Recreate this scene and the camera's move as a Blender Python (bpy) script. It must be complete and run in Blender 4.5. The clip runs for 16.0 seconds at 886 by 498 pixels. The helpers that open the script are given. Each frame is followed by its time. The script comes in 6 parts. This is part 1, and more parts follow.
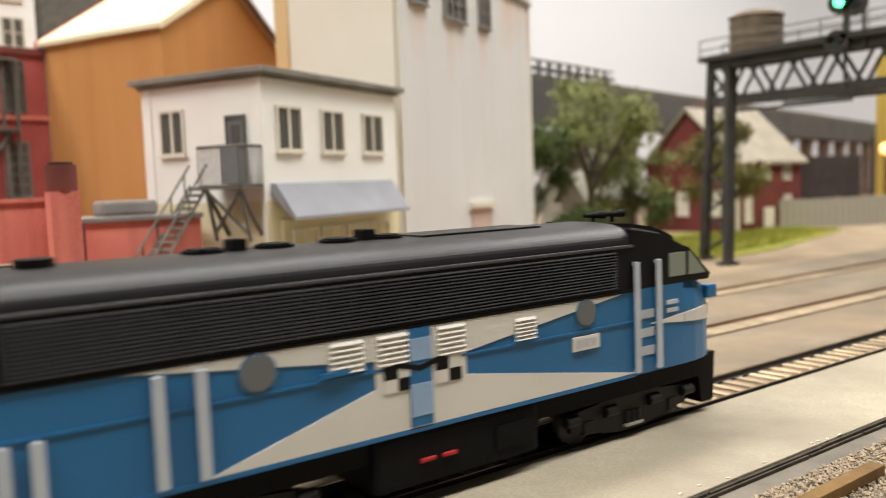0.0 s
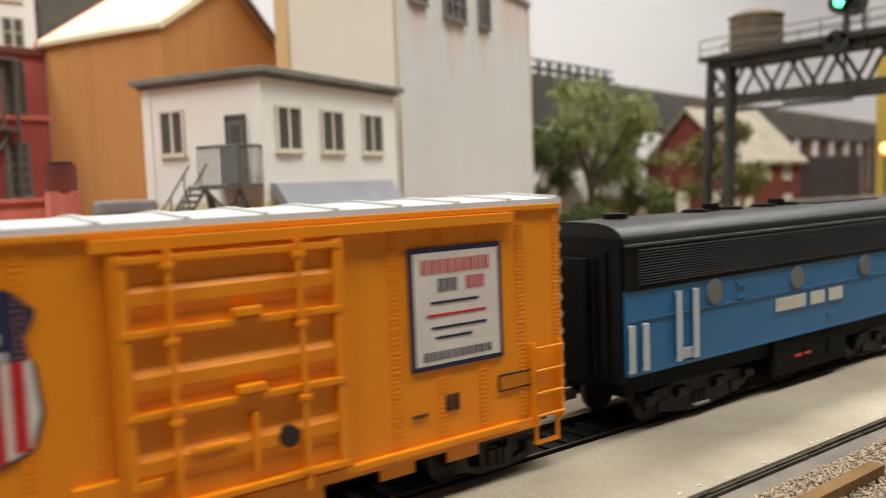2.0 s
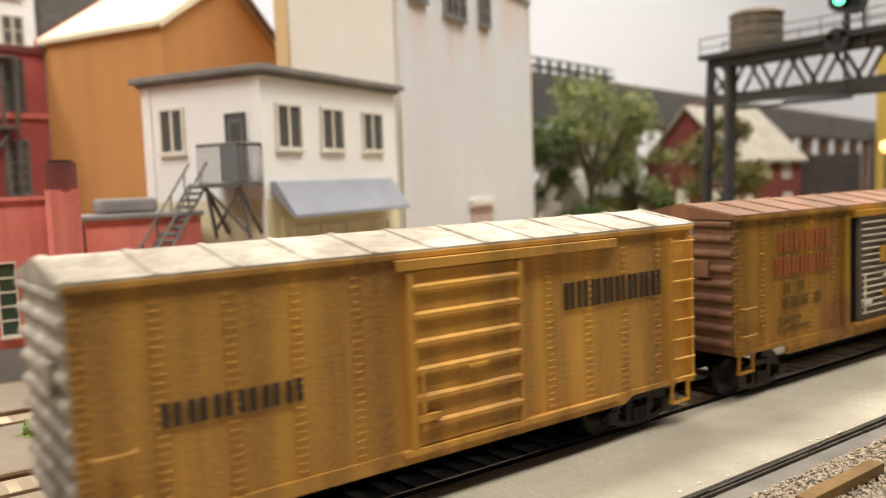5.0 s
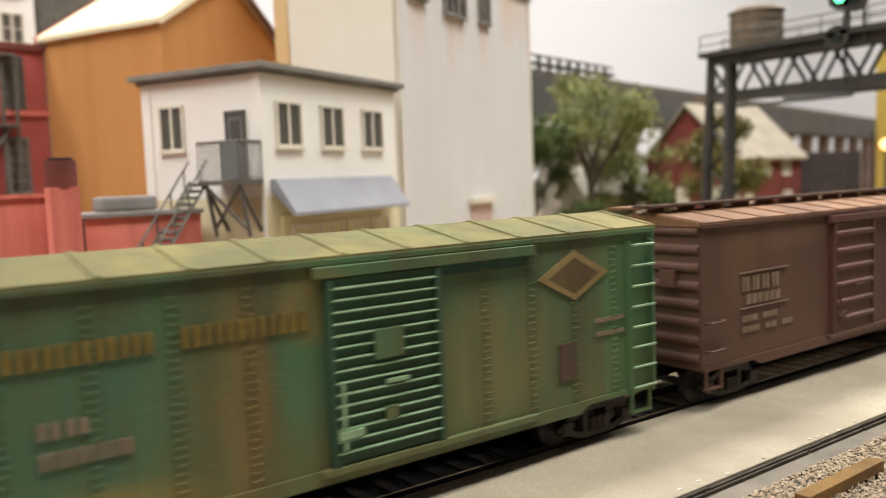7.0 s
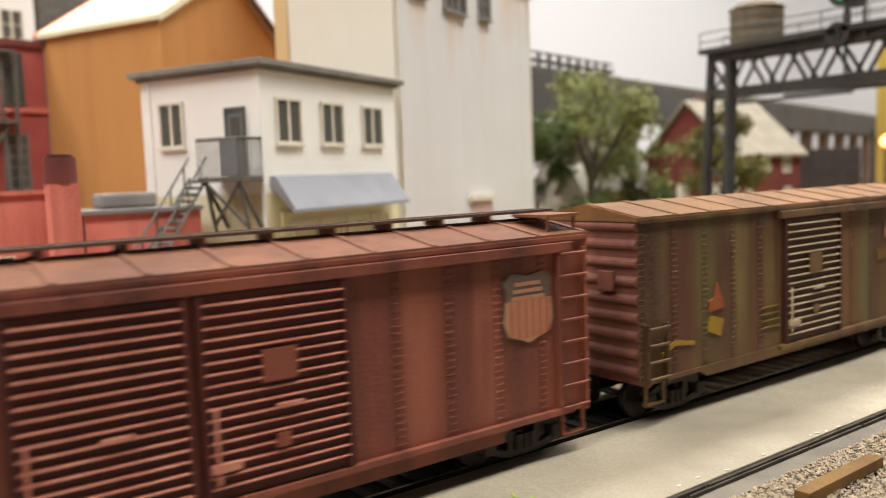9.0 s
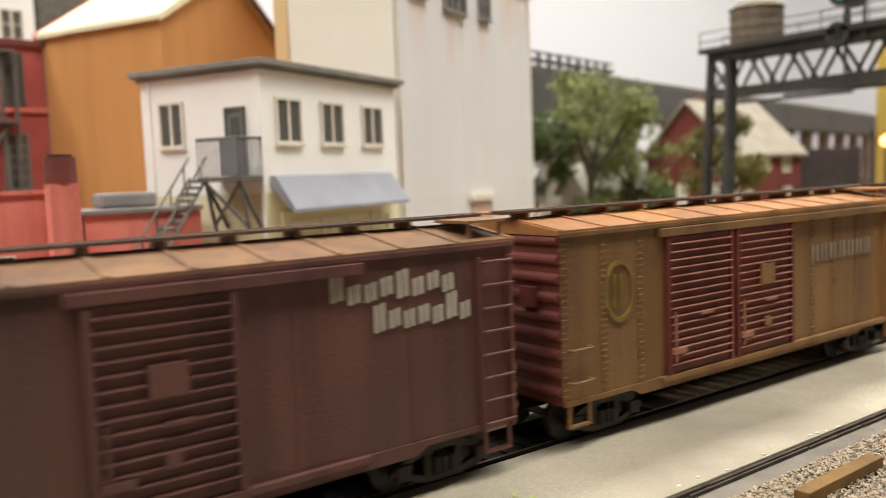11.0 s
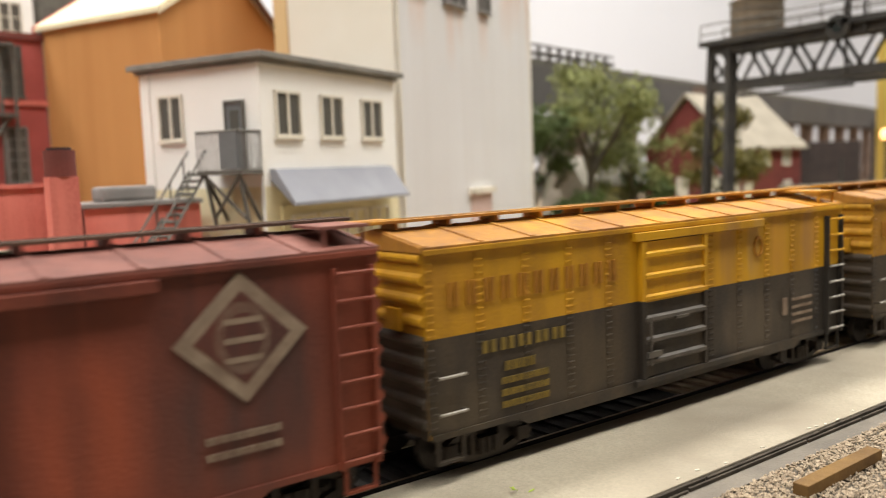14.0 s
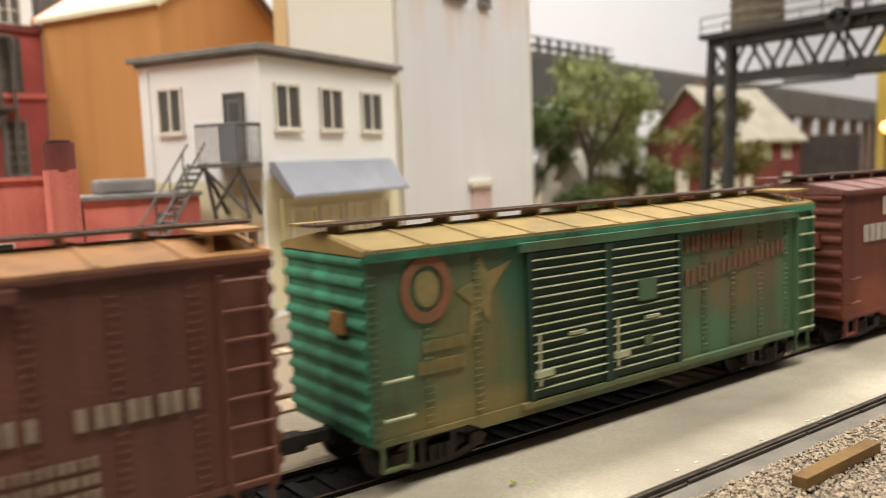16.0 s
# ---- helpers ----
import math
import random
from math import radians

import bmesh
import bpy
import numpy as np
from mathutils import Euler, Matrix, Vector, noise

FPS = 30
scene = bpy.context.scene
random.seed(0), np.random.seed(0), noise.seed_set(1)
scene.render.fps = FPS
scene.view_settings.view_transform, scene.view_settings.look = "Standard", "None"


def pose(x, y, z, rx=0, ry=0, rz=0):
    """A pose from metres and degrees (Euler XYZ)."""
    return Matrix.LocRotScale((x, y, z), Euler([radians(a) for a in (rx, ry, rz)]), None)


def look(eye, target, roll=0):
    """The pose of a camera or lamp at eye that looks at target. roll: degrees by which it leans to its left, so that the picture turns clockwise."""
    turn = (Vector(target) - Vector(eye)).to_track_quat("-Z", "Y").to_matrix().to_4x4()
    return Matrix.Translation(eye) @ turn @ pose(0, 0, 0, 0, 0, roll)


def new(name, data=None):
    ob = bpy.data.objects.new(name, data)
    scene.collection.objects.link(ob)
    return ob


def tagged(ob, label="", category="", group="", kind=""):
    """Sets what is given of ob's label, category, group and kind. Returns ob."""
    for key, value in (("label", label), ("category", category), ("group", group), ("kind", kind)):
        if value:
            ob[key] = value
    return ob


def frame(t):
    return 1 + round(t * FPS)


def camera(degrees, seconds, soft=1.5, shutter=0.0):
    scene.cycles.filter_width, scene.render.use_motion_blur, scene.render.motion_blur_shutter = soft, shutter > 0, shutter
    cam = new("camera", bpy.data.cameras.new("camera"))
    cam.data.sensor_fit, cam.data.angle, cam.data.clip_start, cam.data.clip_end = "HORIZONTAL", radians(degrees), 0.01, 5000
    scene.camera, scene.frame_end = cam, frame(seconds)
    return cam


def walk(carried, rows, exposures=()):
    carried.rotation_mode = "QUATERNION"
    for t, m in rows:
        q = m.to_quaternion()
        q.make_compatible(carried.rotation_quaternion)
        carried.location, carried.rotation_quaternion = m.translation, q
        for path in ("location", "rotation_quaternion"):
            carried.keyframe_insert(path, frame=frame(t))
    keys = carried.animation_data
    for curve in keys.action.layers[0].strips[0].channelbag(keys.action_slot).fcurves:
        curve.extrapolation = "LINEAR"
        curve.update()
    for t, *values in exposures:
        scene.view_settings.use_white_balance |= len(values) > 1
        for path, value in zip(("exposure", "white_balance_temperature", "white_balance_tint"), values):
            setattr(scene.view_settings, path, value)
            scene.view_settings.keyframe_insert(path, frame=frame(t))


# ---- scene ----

MM = 0.001
DEG = math.degrees

# ---- camera and its walk ----
cam = camera(56.33, 16.0, soft=1.0, shutter=0.24)
EYE = (0.0, -0.1315, 0.0637)
YAW, ROLL = 36.41, -2.20
TILT = [(0, 4.55), (0.5, 4.58), (1, 4.58), (1.5, 4.57), (2, 4.56), (2.5, 4.55), (3, 4.51), (3.5, 4.50), (4, 4.56),
        (6.5, 4.80), (7, 4.84), (7.5, 4.88), (8, 4.95), (8.5, 5.02), (9, 5.065), (11.5, 5.08), (12, 5.07), (12.5, 5.08),
        (13, 5.17), (13.5, 5.33), (14, 5.54), (14.5, 5.69), (15, 5.83), (15.5, 5.92), (16, 6.03)]


def gaze(tilt):
    a, p = radians(YAW), radians(tilt)
    way = Vector((math.sin(a) * math.cos(p), math.cos(a) * math.cos(p), -math.sin(p)))
    return look(EYE, Vector(EYE) + way, ROLL)


EXPO = 0.1
walk(cam, [(t, gaze(p)) for t, p in TILT], exposures=[(0, EXPO), (1.4, EXPO), (2.0, EXPO - 0.2), (3.0, EXPO - 0.24), (3.6, EXPO - 0.12), (4.2, EXPO), (16, EXPO + 0.05)])
cam.data.dof.use_dof = True
cam.data.dof.focus_distance = 0.188
cam.data.dof.aperture_fstop = 18

# ---- world and lights: a windowless layout room lit by ceiling panels ----
world = bpy.data.worlds.new("world")
scene.world = world
world.use_nodes = True
world.node_tree.nodes["Background"].inputs[0].default_value = (0.9, 0.93, 1.0, 1)
world.node_tree.nodes["Background"].inputs[1].default_value = 0.0
ROOM = (-3.4, 3.4, -1.8, 1.5, 1.5)          # x, x, y, y and ceiling height
POWER = 14.0
PANELS = [(-0.9, -0.36), (0.5, -0.36), (1.9, -0.36), (-0.9, 0.55), (0.5, 0.55), (1.9, 0.55)]
for px_, py_ in PANELS:
    lamp = bpy.data.lights.new("ceiling_lamp", "AREA")
    lamp.shape, lamp.size, lamp.size_y = "RECTANGLE", 1.1, 0.30
    lamp.energy, lamp.color = (POWER * 1.3 if py_ < 0 else POWER * 1.3), (1.0, 0.975, 0.93)
    ob = new("ceiling_lamp", lamp)
    ob.matrix_world = pose(px_, py_, 1.46)


# ---- materials ----
def srgb(r, g, b):
    return tuple(((c / 255) / 12.92 if c <= 10 else (((c / 255) + 0.055) / 1.055) ** 2.4) for c in (r, g, b)) + (1,)


def mat(name, c1, c2=None, scale=60, rough=0.6, metal=0.0, streak=None, amount=0.5, grain=0.25, bump=0.3, fine=900,
        emit=None, spec=0.35, dust=None, dust_amount=0.5, rvar=0.12):
    """Two-scale noise paint: c1 and c2 mix in patches, fine grain, optional vertical streaks of another colour."""
    m = bpy.data.materials.new(name)
    m.use_nodes = True
    n, l = m.node_tree.nodes, m.node_tree.links
    b = n["Principled BSDF"]
    co = n.new("ShaderNodeTexCoord")

    def noise_node(sx, sy, sz, detail=4):
        mp = n.new("ShaderNodeMapping")
        mp.inputs["Scale"].default_value = (sx, sy, sz)
        l.new(co.outputs["Object"], mp.inputs[0])
        t = n.new("ShaderNodeTexNoise")
        t.inputs["Scale"].default_value = 1.0
        t.inputs["Detail"].default_value = detail
        l.new(mp.outputs[0], t.inputs["Vector"])
        return t.outputs["Fac"]

    def ramp(fac, lo, hi):
        r = n.new("ShaderNodeMapRange")
        r.inputs["From Min"].default_value, r.inputs["From Max"].default_value = lo, hi
        l.new(fac, r.inputs["Value"])
        return r.outputs["Result"]

    def mixc(fac, a, c, mode="MIX", k=1.0):
        x = n.new("ShaderNodeMix")
        x.data_type, x.blend_type = "RGBA", mode
        if k != 1.0:
            q = n.new("ShaderNodeMath")
            q.operation = "MULTIPLY"
            q.inputs[1].default_value = k
            l.new(fac, q.inputs[0])
            fac = q.outputs[0]
        if isinstance(fac, float):
            x.inputs[0].default_value = fac
        else:
            l.new(fac, x.inputs[0])
        for s_, v in ((6, a), (7, c)):
            if isinstance(v, tuple):
                x.inputs[s_].default_value = v
            else:
                l.new(v, x.inputs[s_])
        return x.outputs[2]

    c2 = c2 or tuple(v * 0.8 for v in c1[:3]) + (1,)
    col = mixc(ramp(noise_node(scale, scale, scale), 0.32, 0.68), c1, c2)
    if streak:
        col = mixc(ramp(noise_node(scale * 1.5, scale * 1.5, scale * 0.12), 0.42, 0.60), col, streak, k=amount * 0.8)
        col = mixc(ramp(noise_node(scale * 5, scale * 5, scale * 0.25), 0.45, 0.66), col, streak, k=amount)
    if dust:
        col = mixc(ramp(noise_node(scale * 0.6, scale * 0.6, scale * 0.9), 0.4, 0.75), col, dust, k=dust_amount)
    g = noise_node(fine, fine, fine, 3)
    col = mixc(ramp(g, 0.35, 0.8), col, tuple(v * (1 - grain) for v in c1[:3]) + (1,), k=0.6)
    l.new(col, b.inputs["Base Color"])
    b.inputs["Metallic"].default_value = metal
    b.inputs["Specular IOR Level"].default_value = spec
    rr = n.new("ShaderNodeMapRange")
    rr.inputs["To Min"].default_value, rr.inputs["To Max"].default_value = max(0.05, rough - rvar), min(1, rough + rvar)
    l.new(g, rr.inputs["Value"])
    l.new(rr.outputs[0], b.inputs["Roughness"])
    if bump:
        bp = n.new("ShaderNodeBump")
        bp.inputs["Strength"].default_value = bump
        bp.inputs["Distance"].default_value = 0.0003
        l.new(g, bp.inputs["Height"])
        l.new(bp.outputs[0], b.inputs["Normal"])
    if emit:
        b.inputs["Emission Color"].default_value = emit[0]
        b.inputs["Emission Strength"].default_value = emit[1]
    return m


def add_stains(m, spots, colour, strength=0.7):
    """Rust that has run down a wall: spots are (u, half width, top, length) in mm in the wall's own space."""
    n, l = m.node_tree.nodes, m.node_tree.links
    b = n["Principled BSDF"]
    src = b.inputs["Base Color"].links[0].from_socket
    co = n.new("ShaderNodeTexCoord")
    sep = n.new("ShaderNodeSeparateXYZ")
    l.new(co.outputs["Object"], sep.inputs[0])

    def mth(op, a, c):
        q = n.new("ShaderNodeMath")
        q.operation = op
        for i, v in enumerate((a, c)):
            if isinstance(v, (int, float)):
                q.inputs[i].default_value = v
            else:
                l.new(v, q.inputs[i])
        return q.outputs[0]

    mp = n.new("ShaderNodeMapping")
    mp.inputs["Scale"].default_value = (420, 420, 22)
    l.new(co.outputs["Object"], mp.inputs[0])
    nz = n.new("ShaderNodeTexNoise")
    nz.inputs["Scale"].default_value = 1.0
    l.new(mp.outputs[0], nz.inputs["Vector"])
    total = 0.0
    for u, w, top, length in spots:
        across = mth("MAXIMUM", mth("SUBTRACT", 1.0, mth("DIVIDE", mth("ABSOLUTE", mth("SUBTRACT", sep.outputs[0], u * MM), 0.0), w * MM)), 0.0)
        below = mth("LESS_THAN", sep.outputs[2], top * MM)
        fade = mth("MAXIMUM", mth("SUBTRACT", 1.0, mth("DIVIDE", mth("SUBTRACT", top * MM, sep.outputs[2]), length * MM)), 0.0)
        total = mth("ADD", total, mth("MULTIPLY", mth("MULTIPLY", mth("POWER", across, 0.6), fade), below))
    fac = mth("MINIMUM", mth("MULTIPLY", mth("MULTIPLY", total, mth("MULTIPLY", nz.outputs["Fac"], 1.9)), strength), 0.85)
    x = n.new("ShaderNodeMix")
    x.data_type = "RGBA"
    l.new(fac, x.inputs[0])
    l.new(src, x.inputs[6])
    x.inputs[7].default_value = colour
    l.new(x.outputs[2], b.inputs["Base Color"])
    return m


def weather(m, patches):
    """Soft-edged stains and faded places: patches are (x, z, half width, half height, colour, strength) in mm."""
    n, l = m.node_tree.nodes, m.node_tree.links
    b = n["Principled BSDF"]
    col = b.inputs["Base Color"].links[0].from_socket
    co = n.new("ShaderNodeTexCoord")
    mp = n.new("ShaderNodeMapping")
    mp.inputs["Scale"].default_value = (190, 190, 45)
    l.new(co.outputs["Object"], mp.inputs[0])
    nz = n.new("ShaderNodeTexNoise")
    nz.inputs["Scale"].default_value, nz.inputs["Detail"].default_value = 1.0, 5
    l.new(mp.outputs[0], nz.inputs["Vector"])
    rough_ = n.new("ShaderNodeMapRange")
    for k, v in (("From Min", .3), ("From Max", .65), ("To Min", .35), ("To Max", 1.0)):
        rough_.inputs[k].default_value = v
    l.new(nz.outputs["Fac"], rough_.inputs["Value"])
    for cx, cz, rx, rz, colour, k in patches:
        place = n.new("ShaderNodeMapping")
        place.inputs["Location"].default_value = (-cx / rx, 0, -cz / rz)
        place.inputs["Scale"].default_value = (1000 / rx, 0, 1000 / rz)
        l.new(co.outputs["Object"], place.inputs[0])
        ball = n.new("ShaderNodeTexGradient")
        ball.gradient_type = "SPHERICAL"
        l.new(place.outputs[0], ball.inputs[0])
        edge = n.new("ShaderNodeMapRange")
        edge.interpolation_type = "SMOOTHSTEP"
        edge.inputs["From Max"].default_value, edge.inputs["To Max"].default_value = 0.62, k
        l.new(ball.outputs["Fac"], edge.inputs["Value"])
        f = n.new("ShaderNodeMath")
        f.operation = "MULTIPLY"
        l.new(edge.outputs[0], f.inputs[0])
        l.new(rough_.outputs[0], f.inputs[1])
        x = n.new("ShaderNodeMix")
        x.data_type = "RGBA"
        l.new(f.outputs[0], x.inputs[0])
        l.new(col, x.inputs[6])
        x.inputs[7].default_value = srgb(*colour)
        col = x.outputs[2]
    l.new(col, b.inputs["Base Color"])
    return m


def per_piece(m, spread=0.35):
    """Vary a material's brightness from piece to piece."""
    n, l = m.node_tree.nodes, m.node_tree.links
    b = n["Principled BSDF"]
    src = b.inputs["Base Color"].links[0].from_socket
    info, r, h = n.new("ShaderNodeObjectInfo"), n.new("ShaderNodeMapRange"), n.new("ShaderNodeHueSaturation")
    r.inputs["To Min"].default_value, r.inputs["To Max"].default_value = 1 - spread, 1 + spread
    l.new(info.outputs["Random"], r.inputs["Value"])
    l.new(r.outputs[0], h.inputs["Value"])
    l.new(src, h.inputs["Color"])
    l.new(h.outputs[0], b.inputs["Base Color"])
    return m


def glass(name, tint):
    m = bpy.data.materials.new(name)
    m.use_nodes = True
    b = m.node_tree.nodes["Principled BSDF"]
    b.inputs["Base Color"].default_value = tint
    b.inputs["Roughness"].default_value = 0.12
    b.inputs["Specular IOR Level"].default_value = 0.6
    return m


# ---- mesh helpers, in millimetres ----
def link(name, bm, material, parent=None, label="", at=None, smooth=False):
    me = bpy.data.meshes.new(name)
    bm.to_mesh(me)
    bm.free()
    me.materials.append(material)
    if smooth:
        for p in me.polygons:
            p.use_smooth = True
    ob = new(name, me)
    if at is not None:
        ob.matrix_basis = at
    if parent is not None:
        ob.parent = parent
    if label:
        ob["label"] = label
    return ob


def part(name, bm, material, parent, label="", at=None, smooth=False):
    return link(name, bm, material, parent, label, at, smooth)


def share(ob, name, parent, m, label=""):
    """Another piece on the same mesh."""
    o = new(name, ob.data)
    o.matrix_basis = m
    o.parent = parent
    if label:
        o["label"] = label
    return o


def shift(x, y, z, **k):
    return pose(x * MM, y * MM, z * MM, **k)


def box(bm, x0, x1, y0, y1, z0, z1, bevel=0.0, m=None):
    r = bmesh.ops.create_cube(bm, size=1.0)
    vs = r["verts"]
    bmesh.ops.scale(bm, vec=((x1 - x0) * MM, (y1 - y0) * MM, (z1 - z0) * MM), verts=vs)
    bmesh.ops.translate(bm, vec=((x0 + x1) / 2 * MM, (y0 + y1) / 2 * MM, (z0 + z1) / 2 * MM), verts=vs)
    if m is not None:
        bmesh.ops.transform(bm, matrix=m, verts=vs)
    if bevel:
        es = list({e for v in vs for e in v.link_edges})
        bmesh.ops.bevel(bm, geom=es, offset=bevel * MM, segments=2, affect="EDGES", profile=0.6)
    return bm


def B(*a, **k):
    return box(bmesh.new(), *a, **k)


def cyl(bm, p, q, r, seg=10, r2=None):
    """A rod from p to q, in millimetres."""
    p, q = Vector(p) * MM, Vector(q) * MM
    d = q - p
    m = Matrix.Translation((p + q) / 2) @ d.to_track_quat("Z", "Y").to_matrix().to_4x4()
    bmesh.ops.create_cone(bm, cap_ends=True, segments=seg, radius1=r * MM, radius2=(r if r2 is None else r2) * MM,
                          depth=d.length, matrix=m)
    return bm


def C(*a, **k):
    return cyl(bmesh.new(), *a, **k)


def prism(bm, pts, axis, a, b):
    """Extrude a closed outline (two coordinates, mm) along an axis from a to b."""
    def put(u, v, w):
        return {"x": (w, u, v), "y": (u, w, v), "z": (u, v, w)}[axis]
    lo = [bm.verts.new(Vector(put(u, v, a)) * MM) for u, v in pts]
    hi = [bm.verts.new(Vector(put(u, v, b)) * MM) for u, v in pts]
    k = len(pts)
    bm.faces.new(lo)
    bm.faces.new(hi[::-1])
    for i in range(k):
        bm.faces.new((lo[i], hi[i], hi[(i + 1) % k], lo[(i + 1) % k]))
    bmesh.ops.recalc_face_normals(bm, faces=bm.faces[:])
    return bm


def P(*a):
    return prism(bmesh.new(), *a)


def empty(name, m=None):
    o = new(name)
    o.empty_display_size = 0.01
    if m is not None:
        o.matrix_basis = m
    return o


# ---- materials of the setting ----
M_concrete = mat("pavement_concrete", srgb(166, 157, 139), srgb(138, 128, 112), scale=22, rough=0.92, streak=srgb(124, 114, 98), amount=0.3, fine=1400, bump=0.6, grain=0.35, spec=0.12, dust=srgb(176, 166, 144), dust_amount=0.6)
M_oldconc = mat("stained_concrete", srgb(134, 122, 104), srgb(104, 94, 80), scale=26, rough=0.9, streak=srgb(98, 86, 70), amount=0.35, fine=1200, bump=0.6, dust=srgb(150, 126, 98), dust_amount=0.7)
M_dirt = mat("dirt", srgb(154, 137, 113), srgb(120, 104, 84), scale=30, rough=0.95, fine=1200, bump=0.8, dust=srgb(140, 116, 88), dust_amount=0.5)
# Near-black bed and tie colours hold the shade found underneath the train.
M_bed_shade = mat("track_bed", srgb(36, 33, 30), srgb(26, 24, 23), scale=60, rough=0.95, fine=1600, bump=0.9)
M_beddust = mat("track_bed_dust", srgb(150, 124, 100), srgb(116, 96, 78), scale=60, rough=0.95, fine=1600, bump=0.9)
M_gravel = per_piece(mat("ballast_stone", srgb(172, 158, 136), srgb(112, 101, 86), scale=700, rough=0.9, fine=2500))
M_gravelbed = mat("ballast_bed", srgb(122, 112, 97), srgb(82, 74, 64), scale=500, rough=0.95, fine=2500, bump=1.0)
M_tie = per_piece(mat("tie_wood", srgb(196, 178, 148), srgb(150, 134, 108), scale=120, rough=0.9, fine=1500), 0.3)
M_tie_shade = per_piece(mat("tie_shade", srgb(44, 40, 37), srgb(30, 28, 27), scale=120, rough=0.8, fine=1500), 0.3)
M_tie_pale = per_piece(mat("tie_dusty", srgb(180, 162, 134), srgb(150, 130, 104), scale=120, rough=0.9, fine=1500), 0.2)
M_rail = mat("rail_steel", srgb(150, 128, 98), srgb(110, 88, 64), scale=200, rough=0.35, metal=0.8)
M_railside = mat("rail_dark", srgb(98, 82, 66), srgb(66, 56, 47), scale=150, rough=0.55, metal=0.4)
M_margin = mat("cement_margin", srgb(122, 114, 102), srgb(92, 86, 78), scale=60, rough=0.95, fine=1500, bump=0.7)
M_rusttan = mat("rail_rust_tan", srgb(150, 122, 92), srgb(118, 92, 68), scale=150, rough=0.8)
M_oldrail = mat("rail_oxidised", srgb(78, 70, 60), srgb(46, 41, 36), scale=180, rough=0.85, spec=0.15)
M_stick = mat("stripwood", srgb(122, 92, 48), srgb(96, 70, 36), scale=150, rough=0.8, fine=1500)
M_grass = mat("grass_mat", srgb(150, 152, 60), srgb(110, 120, 45), scale=60, rough=1, fine=900, bump=1, dust=srgb(190, 170, 90), dust_amount=0.6)
M_white = mat("white_siding", srgb(250, 248, 242), srgb(244, 240, 232), scale=25, rough=0.75, grain=0.06, bump=0.1)
M_whitelow = mat("yellowed_siding", srgb(234, 225, 190), srgb(222, 211, 170), scale=25, rough=0.75, grain=0.06, bump=0.1)
M_cream = mat("cream_siding", srgb(222, 212, 170), srgb(212, 202, 160), scale=25, rough=0.75, grain=0.06, bump=0.1)
M_greyroof = mat("tar_roof", srgb(142, 138, 130), srgb(116, 113, 107), scale=80, rough=0.9)
M_awning = mat("awning_canvas", srgb(156, 157, 163), srgb(140, 141, 148), scale=40, rough=0.9, grain=0.1)
M_greywood = mat("grey_wood", srgb(112, 108, 100), srgb(88, 84, 78), scale=150, rough=0.85)
M_greypaint = mat("grey_paint", srgb(120, 122, 122), srgb(104, 106, 106), scale=80, rough=0.7)
M_trim = mat("trim_white", srgb(228, 221, 206), srgb(214, 207, 190), scale=100, rough=0.7, grain=0.08)
M_pane = glass("window_glass", (0.11, 0.105, 0.09, 1))
M_panegreen = glass("window_green", (0.03, 0.07, 0.04, 1))
M_silo = mat("weathered_metal_white", srgb(226, 225, 224), srgb(218, 216, 215), scale=20, rough=0.7, grain=0.05, bump=0.05, streak=srgb(212, 208, 202), amount=0.35)
M_warmtan = mat("warm_tan_concrete", srgb(222, 190, 142), srgb(212, 180, 132), scale=20, rough=0.8, grain=0.06, bump=0.1)
M_silo_warm = mat("silo_warm_side", srgb(232, 225, 212), srgb(226, 217, 200), scale=20, rough=0.8, grain=0.06, bump=0.1)
add_stains(M_silo, ((25, 12, 169 + 13, 46), (68, 8, 166 + 13, 52), (82, 6, 166 + 13, 34), (119, 9, 168 + 13, 44), (160, 14, 212, 62), (180, 16, 212, 48), (202, 6, 212, 74)), srgb(222, 160, 112), 0.62)
M_orange = mat("orange_stucco", srgb(208, 150, 90), srgb(200, 140, 82), scale=16, rough=0.85, grain=0.08, streak=srgb(180, 120, 68), amount=0.35)
M_creamroof = mat("cream_roofing", srgb(240, 226, 192), srgb(230, 214, 178), scale=30, rough=0.85, grain=0.06)
M_redtrim = mat("red_trim", srgb(200, 60, 50), srgb(170, 50, 44), scale=80, rough=0.7)
M_browntrim = mat("brown_trim", srgb(110, 66, 30), srgb(90, 54, 26), scale=80, rough=0.7)
M_salmon = mat("salmon_brick", srgb(228, 136, 120), srgb(210, 116, 102), scale=35, rough=0.85, grain=0.12, streak=srgb(150, 60, 54), amount=0.35)
M_soot = mat("sooty_brick", srgb(130, 66, 58), srgb(96, 56, 50), scale=60, rough=0.9)
M_redbrick = mat("dark_red_brick", srgb(184, 92, 86), srgb(158, 78, 72), scale=45, rough=0.85, grain=0.15)
M_stone = mat("grey_stone", srgb(150, 146, 142), srgb(126, 122, 118), scale=60, rough=0.9)
M_black = mat("gantry_black", srgb(58, 56, 52), srgb(42, 40, 38), scale=120, rough=0.6, dust=srgb(84, 76, 66), dust_amount=0.4)
M_tank = mat("tank_wood", srgb(128, 112, 92), srgb(102, 90, 74), scale=40, rough=0.85, streak=srgb(80, 72, 62), amount=0.5)
M_viaduct = mat("viaduct_grey", srgb(96, 92, 90), srgb(78, 76, 76), scale=20, rough=0.85)
M_girder = mat("girder_brown", srgb(124, 104, 92), srgb(98, 82, 74), scale=25, rough=0.8)
